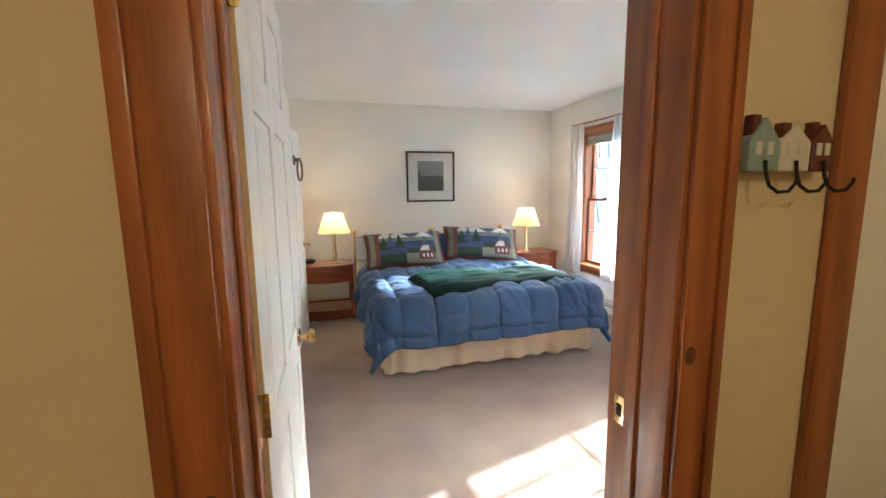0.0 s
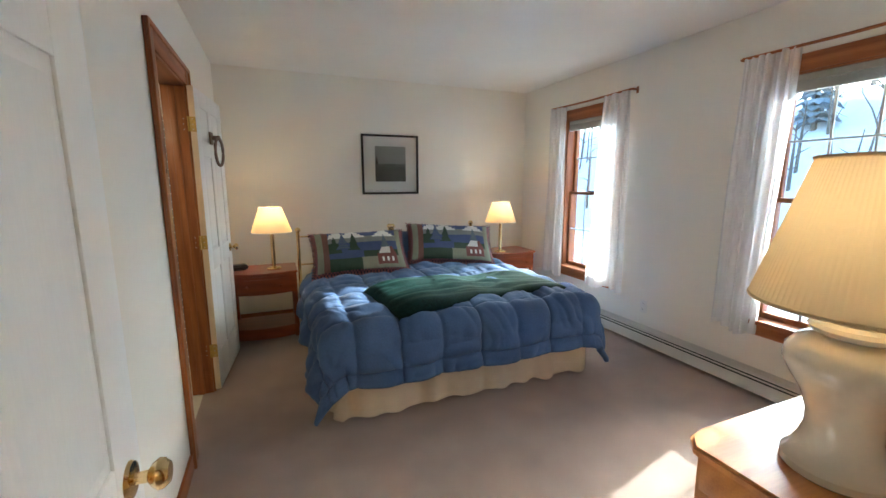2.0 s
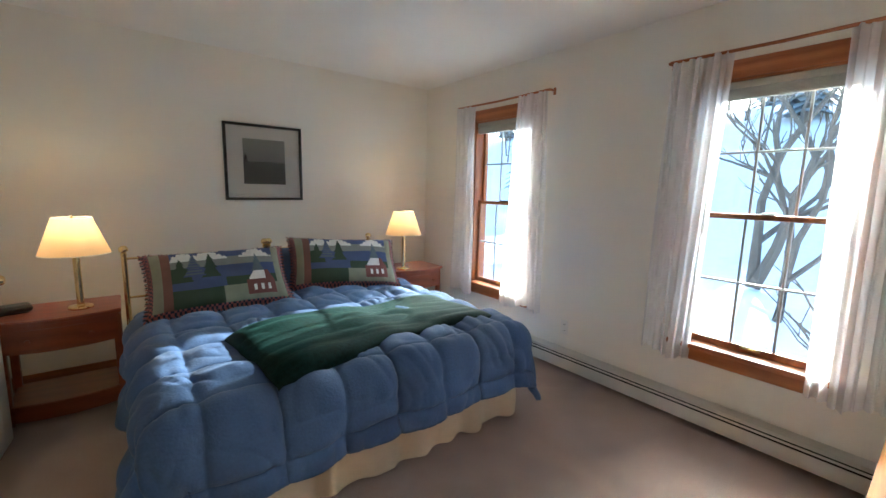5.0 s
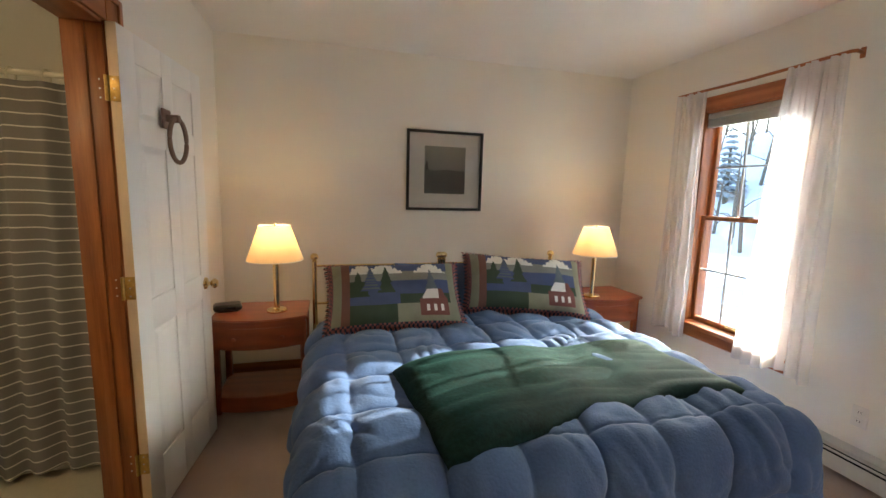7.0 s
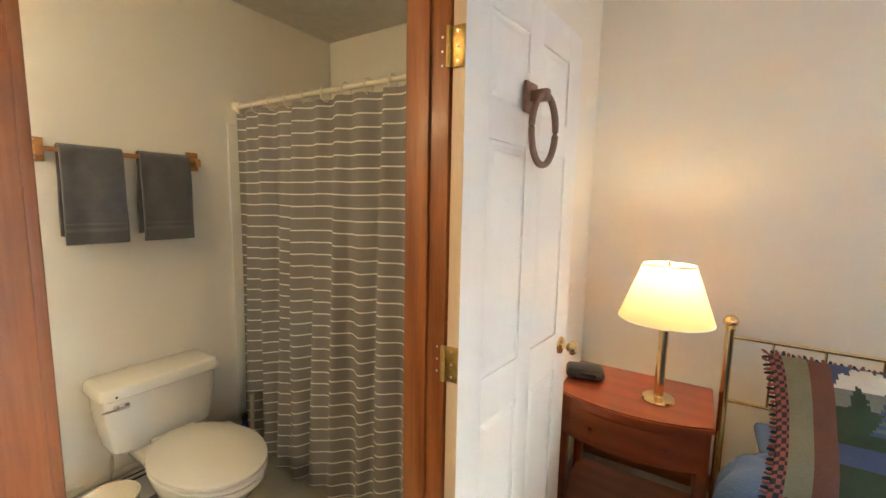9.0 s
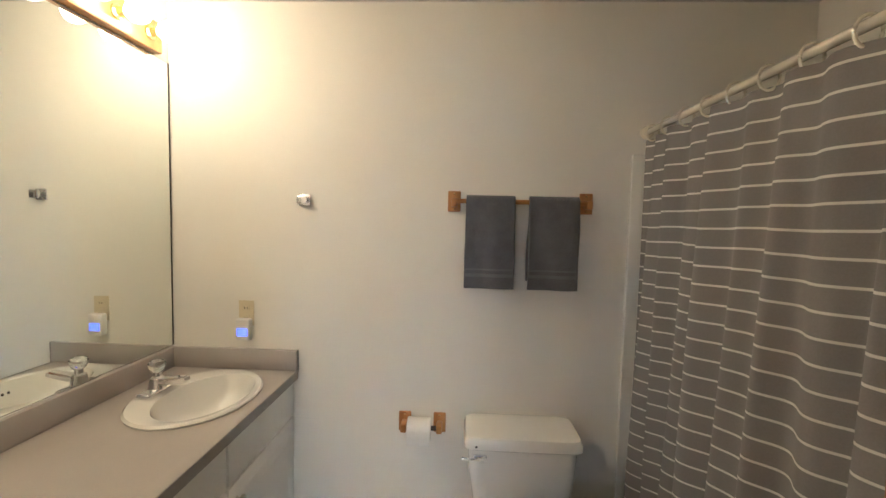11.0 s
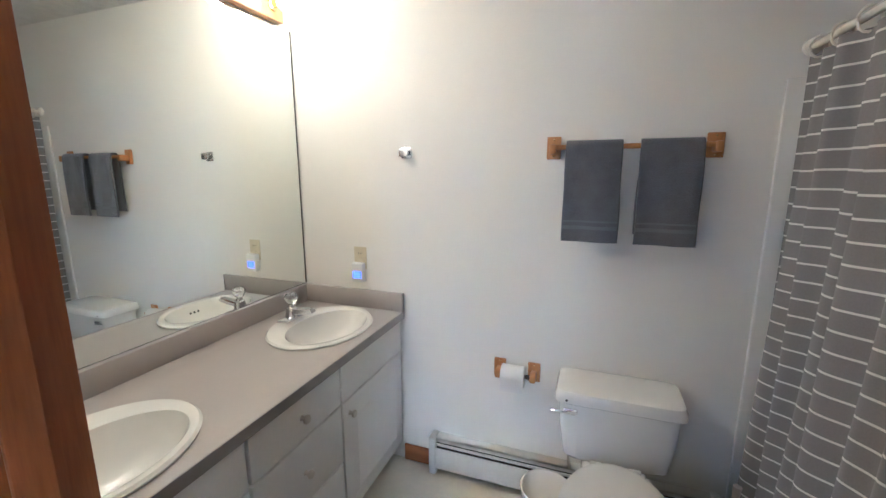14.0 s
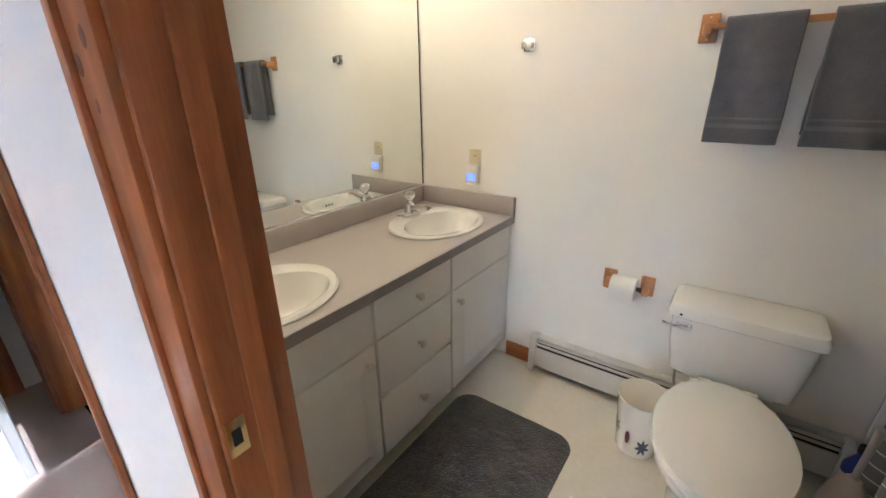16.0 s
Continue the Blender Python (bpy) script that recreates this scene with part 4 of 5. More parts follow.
def brass_lamp(x, y, z, label):
    top = thing("table_lamp", label, "lamp", (x, y, z), group="brass bedside lamps")
    part("base", lathe([(0.062, 0), (0.064, 0.008), (0.060, 0.016), (0.025, 0.020), (0.021, 0.026)], 36), BRASS, top)
    part("column", lathe([(0.0185, 0.024), (0.0185, 0.34), (0.010, 0.345), (0.010, 0.40)], 28), BRASS, top)
    part("bulb", lathe([(0.012, 0.40), (0.014, 0.42), (0.029, 0.455), (0.024, 0.485), (0, 0.496)], 20), BULB, top)
    sh = part("shade", shell([(0.172, 0.345), (0.174, 0.352), (0.098, 0.565), (0.096, 0.572)], 48), SHADE, top, "cream linen lampshade, lit")
    for r, zz in ((0.173, 0.348), (0.097, 0.570)):
        part("rim", tube([(r * math.cos(a), r * math.sin(a), zz) for a in [2 * math.pi * i / 40 for i in range(40)]], 0.003, 6, closed=True), STRIPE, sh)
    part("finial", lathe([(0.005, 0.56), (0.008, 0.57), (0.004, 0.58), (0, 0.592)], 12), BRASS, top)
    part("spider", tube([(-0.096, 0, 0.565), (0.096, 0, 0.565)], 0.002, 6), BRASS, top)
    lamp("bedside_bulb", "POINT", pose(x, y, z + 0.515), 0.65, WARM, size=0.03)


brass_lamp(0.182, 5.235, 0.64, "polished brass column lamp with cream shade, lit")
brass_lamp(2.592, 5.235, 0.64, "polished brass column lamp with cream shade, lit")
ck = thing("clock_radio", "small black clock radio on the nightstand", "clock", (-0.13, 5.30, 0.64), 15)
part("body", box(-0.085, -0.06, 0.006, 0.085, 0.06, 0.05, 0.022, 4), BLACK, ck)
part("display", box(-0.04, -0.0615, 0.018, 0.045, -0.058, 0.036, 0.001), SCREEN, ck)
part("foot", box(-0.06, -0.04, 0, 0.06, 0.04, 0.007), BLACK, ck)

# picture over the bed
pic = thing("framed_picture", "black-framed misty lake photograph with white mat", "picture", (1.455, Y1, 1.628))
for a in ((-0.325, -0.325, 0.325, -0.303), (-0.325, 0.303, 0.325, 0.325), (-0.325, -0.303, -0.303, 0.303), (0.303, -0.303, 0.325, 0.303)):
    part("frame_bar", box(a[0], -0.028, a[1], a[2], -0.002, a[3], 0.002), BLACKFRAME, pic)
part("mat_board", box(-0.304, -0.012, -0.304, 0.304, -0.006, 0.304), mat("mat_board", (0.82, 0.81, 0.78), 0.8, vary=0.02), pic, "white mat board")
photo = bpy.data.materials.new("misty_photo")
photo.use_nodes = True
pn, pl = photo.node_tree.nodes, photo.node_tree.links
tcn, sep, rmp = pn.new("ShaderNodeTexCoord"), pn.new("ShaderNodeSeparateXYZ"), pn.new("ShaderNodeValToRGB")
mrg = pn.new("ShaderNodeMapRange")
mrg.inputs[1].default_value, mrg.inputs[2].default_value = -0.2, 0.2
pl.new(tcn.outputs["Object"], sep.inputs[0]), pl.new(sep.outputs["Z"], mrg.inputs[0]), pl.new(mrg.outputs[0], rmp.inputs[0]), pl.new(rmp.outputs[0], pn["Principled BSDF"].inputs["Base Color"])
rmp.color_ramp.elements[0].color, rmp.color_ramp.elements[1].color = (0.045, 0.045, 0.04, 1), (0.33, 0.34, 0.31, 1)
for q, c in ((0.38, 0.06), (0.50, 0.10), (0.53, 0.24)):
    e_ = rmp.color_ramp.elements.new(q)
    e_.color = (c, c, c * 0.92, 1)
part("photo", box(-0.175, -0.0135, -0.185, 0.175, -0.0125, 0.20), photo, pic, "grey photograph of a boat on misty water")
part("boat", box(-0.06, -0.0145, 0.0, 0.06, -0.0137, 0.008), BLACKFRAME, pic)
part("mast", box(-0.002, -0.0145, 0.008, 0.0, -0.0137, 0.11), MUNTIN, pic)
part("shore_tree", prism([(-0.174, 0.0), (-0.14, 0.0), (-0.145, 0.05), (-0.155, 0.085), (-0.168, 0.05)], 0.0008, Matrix.Translation((0, -0.0146, 0))), BLACKFRAME, pic)
gl = part("picture_glass", box(-0.303, -0.019, -0.303, 0.303, -0.017, 0.303), PANE, pic, soft=False)
gl.visible_shadow = False

# ---------------------------------------------------------------- dresser, lamp, television
ds = thing("dresser", "honey pine dresser with overhanging rounded top", "dresser", (1.25, 1.29, 0))
DL = 1.50
top_plan = [(-0.012, -0.01), (DL + 0.012, -0.01), (DL + 0.012, 0.60), (DL - 0.08, 0.63), (0.10, 0.63), (0.03, 0.615), (-0.012, 0.575)]
part("top", slab(top_plan, 0.695, 0.723, 0.008), PINE, ds)
part("case", box(0.01, 0, 0.07, DL - 0.01, 0.575, 0.694, 0.003), PINE, ds)
part("plinth", box(0.02, 0.02, 0, DL - 0.02, 0.56, 0.07), PINE, ds)
part("side_rail", box(0.002, 0.02, 0.60, 0.012, 0.56, 0.694, 0.002), PINE, ds)
part("side_rail", box(0.002, 0.02, 0.07, 0.012, 0.56, 0.15, 0.002), PINE, ds)
for c in range(3):
    for r in range(3):
        a = 0.03 + c * (DL - 0.06) / 3
        dr = part("drawer", box(a + 0.008, 0.57, 0.10 + r * 0.195, a + (DL - 0.06) / 3 - 0.008, 0.594, 0.282 + r * 0.195, 0.006), PINE, ds)
        for q in (0.3, 0.7):
            part("knob", lathe([(0.007, 0), (0.007, 0.01), (0.016, 0.018), (0.014, 0.028), (0, 0.032)], 16, m=pose(a + q * (DL - 0.06) / 3, 0.593, 0.19 + r * 0.195, -90, 0, 0)), PINE, dr)
knot(ds, (0.0015, 0.32, 0.665), 0, 0.017)

cl = thing("ceramic_lamp", "cream glazed baluster lamp with pleated shade, lit", "lamp", (1.478, 1.665, 0.723))
part("body", lathe([(0.0, 0), (0.105, 0.0), (0.112, 0.006), (0.112, 0.024), (0.106, 0.032), (0.100, 0.036), (0.082, 0.075), (0.073, 0.11), (0.075, 0.15), (0.092, 0.20), (0.120, 0.245), (0.134, 0.275), (0.131, 0.305),
                    (0.112, 0.330), (0.082, 0.343), (0.074, 0.350), (0.088, 0.358), (0.094, 0.368), (0.086, 0.377), (0.062, 0.381), (0.05, 0.40), (0.0, 0.402)], 64), CERAMIC, cl)
part("neck", lathe([(0.012, 0.40), (0.012, 0.55)], 16), BRASS, cl)
part("bulb", lathe([(0.014, 0.55), (0.03, 0.60), (0.025, 0.63), (0, 0.645)], 20), BULB, cl)
sh = part("shade", shell([(0.214, 0.425), (0.216, 0.432), (0.122, 0.762), (0.120, 0.770)], 288, 0.007, 96), PLEAT, cl, "pleated cream silk shade, lit")
for r, zz in ((0.216, 0.428), (0.122, 0.767)):
    part("rim", tube([(r * math.cos(a), r * math.sin(a), zz) for a in [2 * math.pi * i / 56 for i in range(56)]], 0.0045, 8, closed=True), PLEAT, sh)
part("cord", tube([(0.11, -0.02, 0.01), (0.2, -0.06, 0.006), (0.3, -0.12, 0.006), (0.38, -0.26, 0.006)], 0.0035, 8), CERAMIC, cl)
lamp("ceramic_lamp_bulb", "POINT", pose(1.478, 1.665, 0.723 + 0.63), 0.7, WARM, size=0.03)

tv = thing("television", "black flat-screen television standing on the dresser", "television", (2.32, 1.62, 0.723), -18)
part("cabinet", box(-0.42, -0.02, 0.05, 0.42, 0.03, 0.56, 0.006), BLACK, tv)
part("screen", box(-0.40, 0.029, 0.07, 0.40, 0.032, 0.54), SCREEN, tv, "dark switched-off screen")
for s in (-1, 1):
    part("foot", box(s * 0.33 - 0.012, -0.10, 0, s * 0.33 + 0.012, 0.13, 0.012, 0.003), BLACK, tv)
    part("leg", box(s * 0.33 - 0.012, -0.012, 0.010, s * 0.33 + 0.012, 0.02, 0.06, 0.002), BLACK, tv)


# ---------------------------------------------------------------- bathroom
VY, VZ = 3.157, 0.83
UNITS = ((-1.885, -1.345, "right"), (-1.345, -0.885, "drawers"), (-0.885, -0.375, "left"))


def raised(x0, z0, x1, z1, y):
    """A cabinet front with a frame and raised field, facing +y."""
    bm = box(x0, y, z0, x1, y + 0.019, z1, 0.004)
    return bm


for a, b, what in UNITS:
    cab = thing("vanity_cabinet", "white painted vanity cabinet with nickel knobs", "cabinet", group="vanity units")
    bm = bmesh.new()
    for q in (box(a, BY0, 0.09, a + 0.018, VY, VZ - 0.04), box(b - 0.018, BY0, 0.09, b, VY, VZ - 0.04), box(a + 0.018, BY0, 0.09, b - 0.018, VY, 0.108), box(a + 0.018, BY0, 0.108, b - 0.018, BY0 + 0.012, 0.6),
              box(a + 0.018, VY - 0.02, 0.74, b - 0.018, VY, VZ - 0.04)):
        me = bpy.data.meshes.new("t")
        q.to_mesh(me)
        bm.from_mesh(me)
        q.free()
    part("body", bm, CABPAINT, cab, soft=False)
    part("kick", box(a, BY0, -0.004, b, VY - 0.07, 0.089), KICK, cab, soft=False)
    part("backing", box(a + 0.019, VY - 0.012, 0.11, b - 0.019, VY - 0.002, 0.739), CABPAINT, cab, soft=False)
    g = 0.006
    fronts = [(0.625, 0.785, "drawer")]
    fronts += [(0.375, 0.618, "drawer"), (0.10, 0.368, "drawer")] if what == "drawers" else [(0.10, 0.618, "door")]
    for z0, z1, kind_ in fronts:
        fr = part(kind_, raised(a + g, z0, b - g, z1, VY), CABPAINT, cab)
        if kind_ == "door":
            x0, x1 = a + g + 0.055, b - g - 0.055
            bm = bmesh.new()
            lo = [bm.verts.new((x, VY + 0.0195, z)) for x, z in ((x0, z0 + 0.055), (x1, z0 + 0.055), (x1, z1 - 0.055), (x0, z1 - 0.055))]
            hi = [bm.verts.new((x, VY + 0.0275, z)) for x, z in ((x0 + 0.03, z0 + 0.085), (x1 - 0.03, z0 + 0.085), (x1 - 0.03, z1 - 0.085), (x0 + 0.03, z1 - 0.085))]
            bm.faces.new(hi)
            for i in range(4):
                bm.faces.new((lo[i], lo[(i + 1) % 4], hi[(i + 1) % 4], hi[i]))
            bmesh.ops.recalc_face_normals(bm, faces=bm.faces[:])
            part("raised_panel", bm, CABPAINT, fr, soft=False)
        if kind_ == "door" or what == "drawers":
            kx = (a + b) / 2 if what == "drawers" else (b - 0.05 if what == "right" else a + 0.05)
            kz = (z0 + z1) / 2 if what == "drawers" else z1 - 0.06
            part("knob", lathe([(0.010, 0), (0.007, 0.004), (0.006, 0.014), (0.015, 0.018), (0.016, 0.024), (0.012, 0.029), (0, 0.031)], 22, m=pose(kx, VY + 0.019, kz, -90, 0, 0)), NICKEL, fr, "satin nickel knob")

SINKS = (-1.575, -0.64)
SY = 2.93
ct = thing("vanity_countertop", "grey laminate countertop with backsplash", "countertop")
top_bm = box(BX0 + 0.001, BY0 + 0.001, VZ - 0.038, BX1 - 0.001, 3.188, VZ - 0.001, 0.003)
part("deck", top_bm, LAMINATE, ct)
part("front_edge", box(BX0 + 0.001, 3.1885, VZ - 0.04, BX1 - 0.001, 3.192, VZ - 0.0015), LAMEDGE, ct)
part("backsplash", box(BX0 + 0.021, BY0 + 0.001, VZ, BX1 - 0.001, BY0 + 0.02, 0.922, 0.002), LAMINATE, ct)
part("side_splash", box(BX0 + 0.001, BY0 + 0.001, VZ, BX0 + 0.02, 3.189, 0.924, 0.002), LAMINATE, ct)
part("side_splash_edge", box(BX0 + 0.0005, 3.1895, VZ, BX0 + 0.021, 3.1935, 0.9245), LAMEDGE, ct)


def sink(x):
    top = thing("sink", "white oval drop-in sink", "sink", (x, SY, VZ), group="vanity sinks")
    n = 64

    def ring_pts(kx, ky, z, oy=0.0):
        return [(kx * math.cos(2 * math.pi * i / n), oy + ky * math.sin(2 * math.pi * i / n), z) for i in range(n)]
    bm = bmesh.new()
    prof = [(0.262, 0.215, 0.0, 0), (0.264, 0.217, 0.006, 0), (0.256, 0.209, 0.013, 0), (0.236, 0.186, 0.013, 0.006), (0.218, 0.152, 0.009, 0.032), (0.212, 0.146, 0.0028, 0.032), (0.205, 0.139, 0.0012, 0.032)]
    prof2 = [(0.212, 0.146, 0.004, 0.032), (0.20, 0.135, -0.03, 0.032), (0.175, 0.115, -0.075, 0.03), (0.12, 0.08, -0.115, 0.03), (0.03, 0.025, -0.13, 0.03)]
    rings = [[bm.verts.new(p) for p in ring_pts(*q)] for q in prof[:5] + prof2[1:]]
    for a, b in zip(rings, rings[1:]):
        for i in range(n):
            bm.faces.new((a[i], a[(i + 1) % n], b[(i + 1) % n], b[i]))
    bm.faces.new(rings[-1])
    bmesh.ops.recalc_face_normals(bm, faces=bm.faces[:])
    part("basin", bm, PORCELAIN, top)
    part("drain", lathe([(0.026, -0.131), (0.026, -0.126), (0.018, -0.124), (0, -0.125)], 24, m=pose(0, 0.03, 0)), CHROME, top)
    for k in (-1, 0, 1):
        part("overflow_hole", lathe([(0.006, 0), (0.0, 0.001)], 10, m=pose(k * 0.022, 0.1525, -0.028, 75, 0, 0)), SLOT, top)
    fc = thing("faucet", "chrome single-handle faucet with clear acrylic knob", "faucet", (x, SY - 0.165, VZ + 0.013), group="vanity faucets")
    part("base_plate", box(-0.078, -0.026, 0, 0.078, 0.026, 0.018, 0.008, 3), CHROME, fc)
    part("body", lathe([(0.032, 0.016), (0.028, 0.035), (0.024, 0.055), (0.015, 0.062), (0.013, 0.075)], 28), CHROME, fc)
    sp = slab([(-0.022, 0.0), (0.022, 0.0), (0.017, 0.125), (-0.017, 0.125)], 0.020, 0.046, 0.006)
    bmesh.ops.transform(sp, matrix=pose(0, 0, 0.004, 8, 0, 0), verts=sp.verts)
    part("spout", sp, CHROME, fc)
    part("knob", lathe([(0.012, 0.074), (0.022, 0.082), (0.030, 0.100), (0.031, 0.112), (0.024, 0.122), (0.010, 0.120), (0.0, 0.116)], 12), ACRYLIC, fc, "faceted clear acrylic knob")


# the counter is cut for the bowls
deck = [o for o in ct.children if o.name.startswith("deck")][0]
for k, x in enumerate(SINKS):
    bm = bmesh.new()
    bmesh.ops.create_cone(bm, cap_ends=True, segments=48, radius1=1, radius2=1, depth=0.3)
    bmesh.ops.transform(bm, matrix=Matrix.Translation((x, SY + 0.01, VZ)) @ Matrix.Diagonal((0.245, 0.196, 1, 1)), verts=bm.verts)
    cut_mesh = mesh_of("cut", bm, LAMINATE)
    cutter = bpy.data.objects.new("cut", cut_mesh)
    scene.collection.objects.link(cutter)
    mod = deck.modifiers.new("cut", "BOOLEAN")
    mod.object, mod.solver = cutter, "EXACT"
    dg = bpy.context.evaluated_depsgraph_get()
    solid = bpy.data.meshes.new_from_object(deck.evaluated_get(dg))
    deck.modifiers.clear()
    deck.data = solid
    bpy.data.objects.remove(cutter)
    sink(x)

mr = thing("vanity_mirror", "large frameless wall mirror above the vanity", "mirror", (0, BY0, 0))
part("glass", box(BX0 + 0.012, 0.002, 0.930, BX1 - 0.004, 0.008, 2.195, 0.0015), MIRROR, mr, soft=False)
part("edge_channel", box(BX0 + 0.012, 0.0015, 0.9235, BX1 - 0.004, 0.0105, 0.9295), CHROME, mr)
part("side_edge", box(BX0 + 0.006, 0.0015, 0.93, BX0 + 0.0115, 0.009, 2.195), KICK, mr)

vl = thing("vanity_light", "oak light bar with lit round globe bulbs", "light fixture", (0, BY0, 0))
part("bar", box(-1.80, 0.001, 2.20, -0.45, 0.045, 2.322, 0.006), OAK, vl)
for k in range(8):
    x = -1.728 + 0.16 * k
    part("socket", lathe([(0.026, 0), (0.026, 0.008), (0.018, 0.012), (0.018, 0.04), (0.014, 0.042)], 24, m=pose(x, 0.045, 2.26, -90, 0, 0)), BRASS, vl)
    part("globe_bulb", lathe([(0.012, 0.0), (0.020, 0.008), (0.034, 0.022), (0.041, 0.045), (0.036, 0.068), (0.020, 0.083), (0, 0.087)], 28, m=pose(x, 0.082, 2.26, -90, 0, 0)), GLOBE, vl, "lit frosted globe bulb")

# toilet
tl = thing("toilet", "white two-piece toilet with closed lid", "toilet", (BX0, 4.193, -0.004))


def oval(kx, ky, z, cx, n=40, egg=0.0):
    return [(cx + kx * math.cos(2 * math.pi * i / n) * (1 + egg * math.cos(2 * math.pi * i / n)), ky * math.sin(2 * math.pi * i / n), z) for i in range(n)]


def loft(rings, cap=True):
    bm = bmesh.new()
    vs = [[bm.verts.new(p) for p in r] for r in rings]
    n = len(vs[0])
    for a, b in zip(vs, vs[1:]):
        for i in range(n):
            bm.faces.new((a[i], a[(i + 1) % n], b[(i + 1) % n], b[i]))
    if cap:
        bm.faces.new(vs[0][::-1])
        bm.faces.new(vs[-1])
    bmesh.ops.recalc_face_normals(bm, faces=bm.faces[:])
    return bm


part("bowl", loft([oval(0.22, 0.105, 0, 0.44), oval(0.21, 0.10, 0.03, 0.44), oval(0.19, 0.095, 0.12, 0.44), oval(0.205, 0.12, 0.22, 0.475), oval(0.255, 0.165, 0.31, 0.525), oval(0.28, 0.183, 0.365, 0.545), oval(0.28, 0.183, 0.385, 0.545)]), PORCELAIN, tl)
part("shelf", box(0.03, -0.12, 0.30, 0.34, 0.12, 0.38, 0.03, 4), PORCELAIN, tl)
part("seat", loft([oval(0.273, 0.186, 0.388, 0.548), oval(0.28, 0.192, 0.394, 0.548), oval(0.28, 0.192, 0.404, 0.548), oval(0.273, 0.186, 0.409, 0.548)]), PORCELAIN, tl)
part("lid", loft([oval(0.276, 0.189, 0.411, 0.546), oval(0.282, 0.194, 0.416, 0.546), oval(0.280, 0.192, 0.426, 0.546), oval(0.258, 0.172, 0.434, 0.546), oval(0.13, 0.09, 0.438, 0.546)]), PORCELAIN, tl, "closed white lid")
for s in (-1, 1):
    part("hinge", tube([(0.272, s * 0.07 - 0.02, 0.415), (0.272, s * 0.07 + 0.02, 0.415)], 0.011, 12), PORCELAIN, tl)
tb = bmesh.new()
rr = []
for k, (z, w, d) in enumerate(((0.375, 0.178, 0.085), (0.392, 0.195, 0.098), (0.52, 0.215, 0.105), (0.630, 0.222, 0.110))):
    pts = []
    for i in range(48):
        a = 2 * math.pi * i / 48
        c, s_ = math.cos(a), math.sin(a)
        pts.append((0.02 + 0.11 + d * math.copysign(abs(c) ** 0.28, c), w * math.copysign(abs(s_) ** 0.28, s_), z))
    rr.append(pts)
part("tank", loft(rr), PORCELAIN, tl)
rr = []
for z, w, d in ((0.629, 0.231, 0.116), (0.633, 0.236, 0.121), (0.657, 0.236, 0.121), (0.676, 0.228, 0.112), (0.682, 0.210, 0.095)):
    pts = []
    for i in range(48):
        a = 2 * math.pi * i / 48
        c, s_ = math.cos(a), math.sin(a)
        pts.append((0.02 + 0.11 + d * math.copysign(abs(c) ** 0.22, c), w * math.copysign(abs(s_) ** 0.22, s_), z))
    rr.append(pts)
part("tank_lid", loft(rr), PORCELAIN, tl)
part("flush_lever", box(0.238, -0.200, 0.588, 0.252, -0.145, 0.612, 0.005), CHROME, tl, "chrome flush lever")
part("lever_tip", tube([(0.25, -0.185, 0.60), (0.262, -0.21, 0.602), (0.262, -0.245, 0.605)], 0.005, 8), CHROME, tl)
part("supply_hose", tube([(0.10, -0.17, 0.40), (0.11, -0.175, 0.33), (0.09, -0.17, 0.26), (0.05, -0.165, 0.20), (0.02, -0.16, 0.17)], 0.006, 8), NICKEL, tl)
part("lid_dot", lathe([(0.005, 0), (0, 0.001)], 10, m=pose(0.2517, -0.188, 0.647, 0, 90, 0)), SLOT, tl)

# waste bin with leaf prints
wb = thing("waste_bin", "cream waste bin printed with autumn leaves", "waste bin", (-1.61, 3.945, -0.004))
part("bucket", shell([(0.0, 0.004), (0.075, 0.004), (0.078, 0.0), (0.080, 0.004), (0.1, 0.262), (0.103, 0.266), (0.101, 0.27), (0.096, 0.266), (0.075, 0.01), (0.0, 0.010)], 40), BISQUE, wb)
LEAFM = [mat("leaf_" + n, c, 0.6, vary=0.25, scale=40) for n, c in (("maroon", (0.12, 0.015, 0.02)), ("slate", (0.06, 0.06, 0.09)), ("olive", (0.10, 0.09, 0.04)))]
for k in range(9):
    a0, z0 = k * 0.70 - 2.4, (0.10, 0.07, 0.12)[k % 3]
    oak_leaf = k % 2 == 0
    pts = []
    for i in range(28):
        b = 2 * math.pi * i / 28
        rx, rz = (0.017, 0.034) if oak_leaf else (0.008, 0.034)
        lob = 1 + (0.38 * math.cos(7 * b) if oak_leaf else 0)
        pts.append((rx * lob * math.sin(b) * 1.2, rz * lob * math.cos(b)))
    bm = bmesh.new()
    vs = []
    for px, pz in pts:
        z = z0 + pz
        r = 0.080 + 0.0775 * (z / 1.0) + 0.0012
        ang = a0 + px / r
        vs.append(bm.verts.new((r * math.cos(ang), r * math.sin(ang), z)))
    mid_v = bm.verts.new(((0.0805 + 0.0775 * z0) * math.cos(a0) + 0.0012 * math.cos(a0), (0.0805 + 0.0775 * z0) * math.sin(a0) + 0.0012 * math.sin(a0), z0))
    for i in range(28):
        bm.faces.new((vs[i], vs[(i + 1) % 28], mid_v))
    part("leaf_print", bm, LEAFM[k % 3], wb)

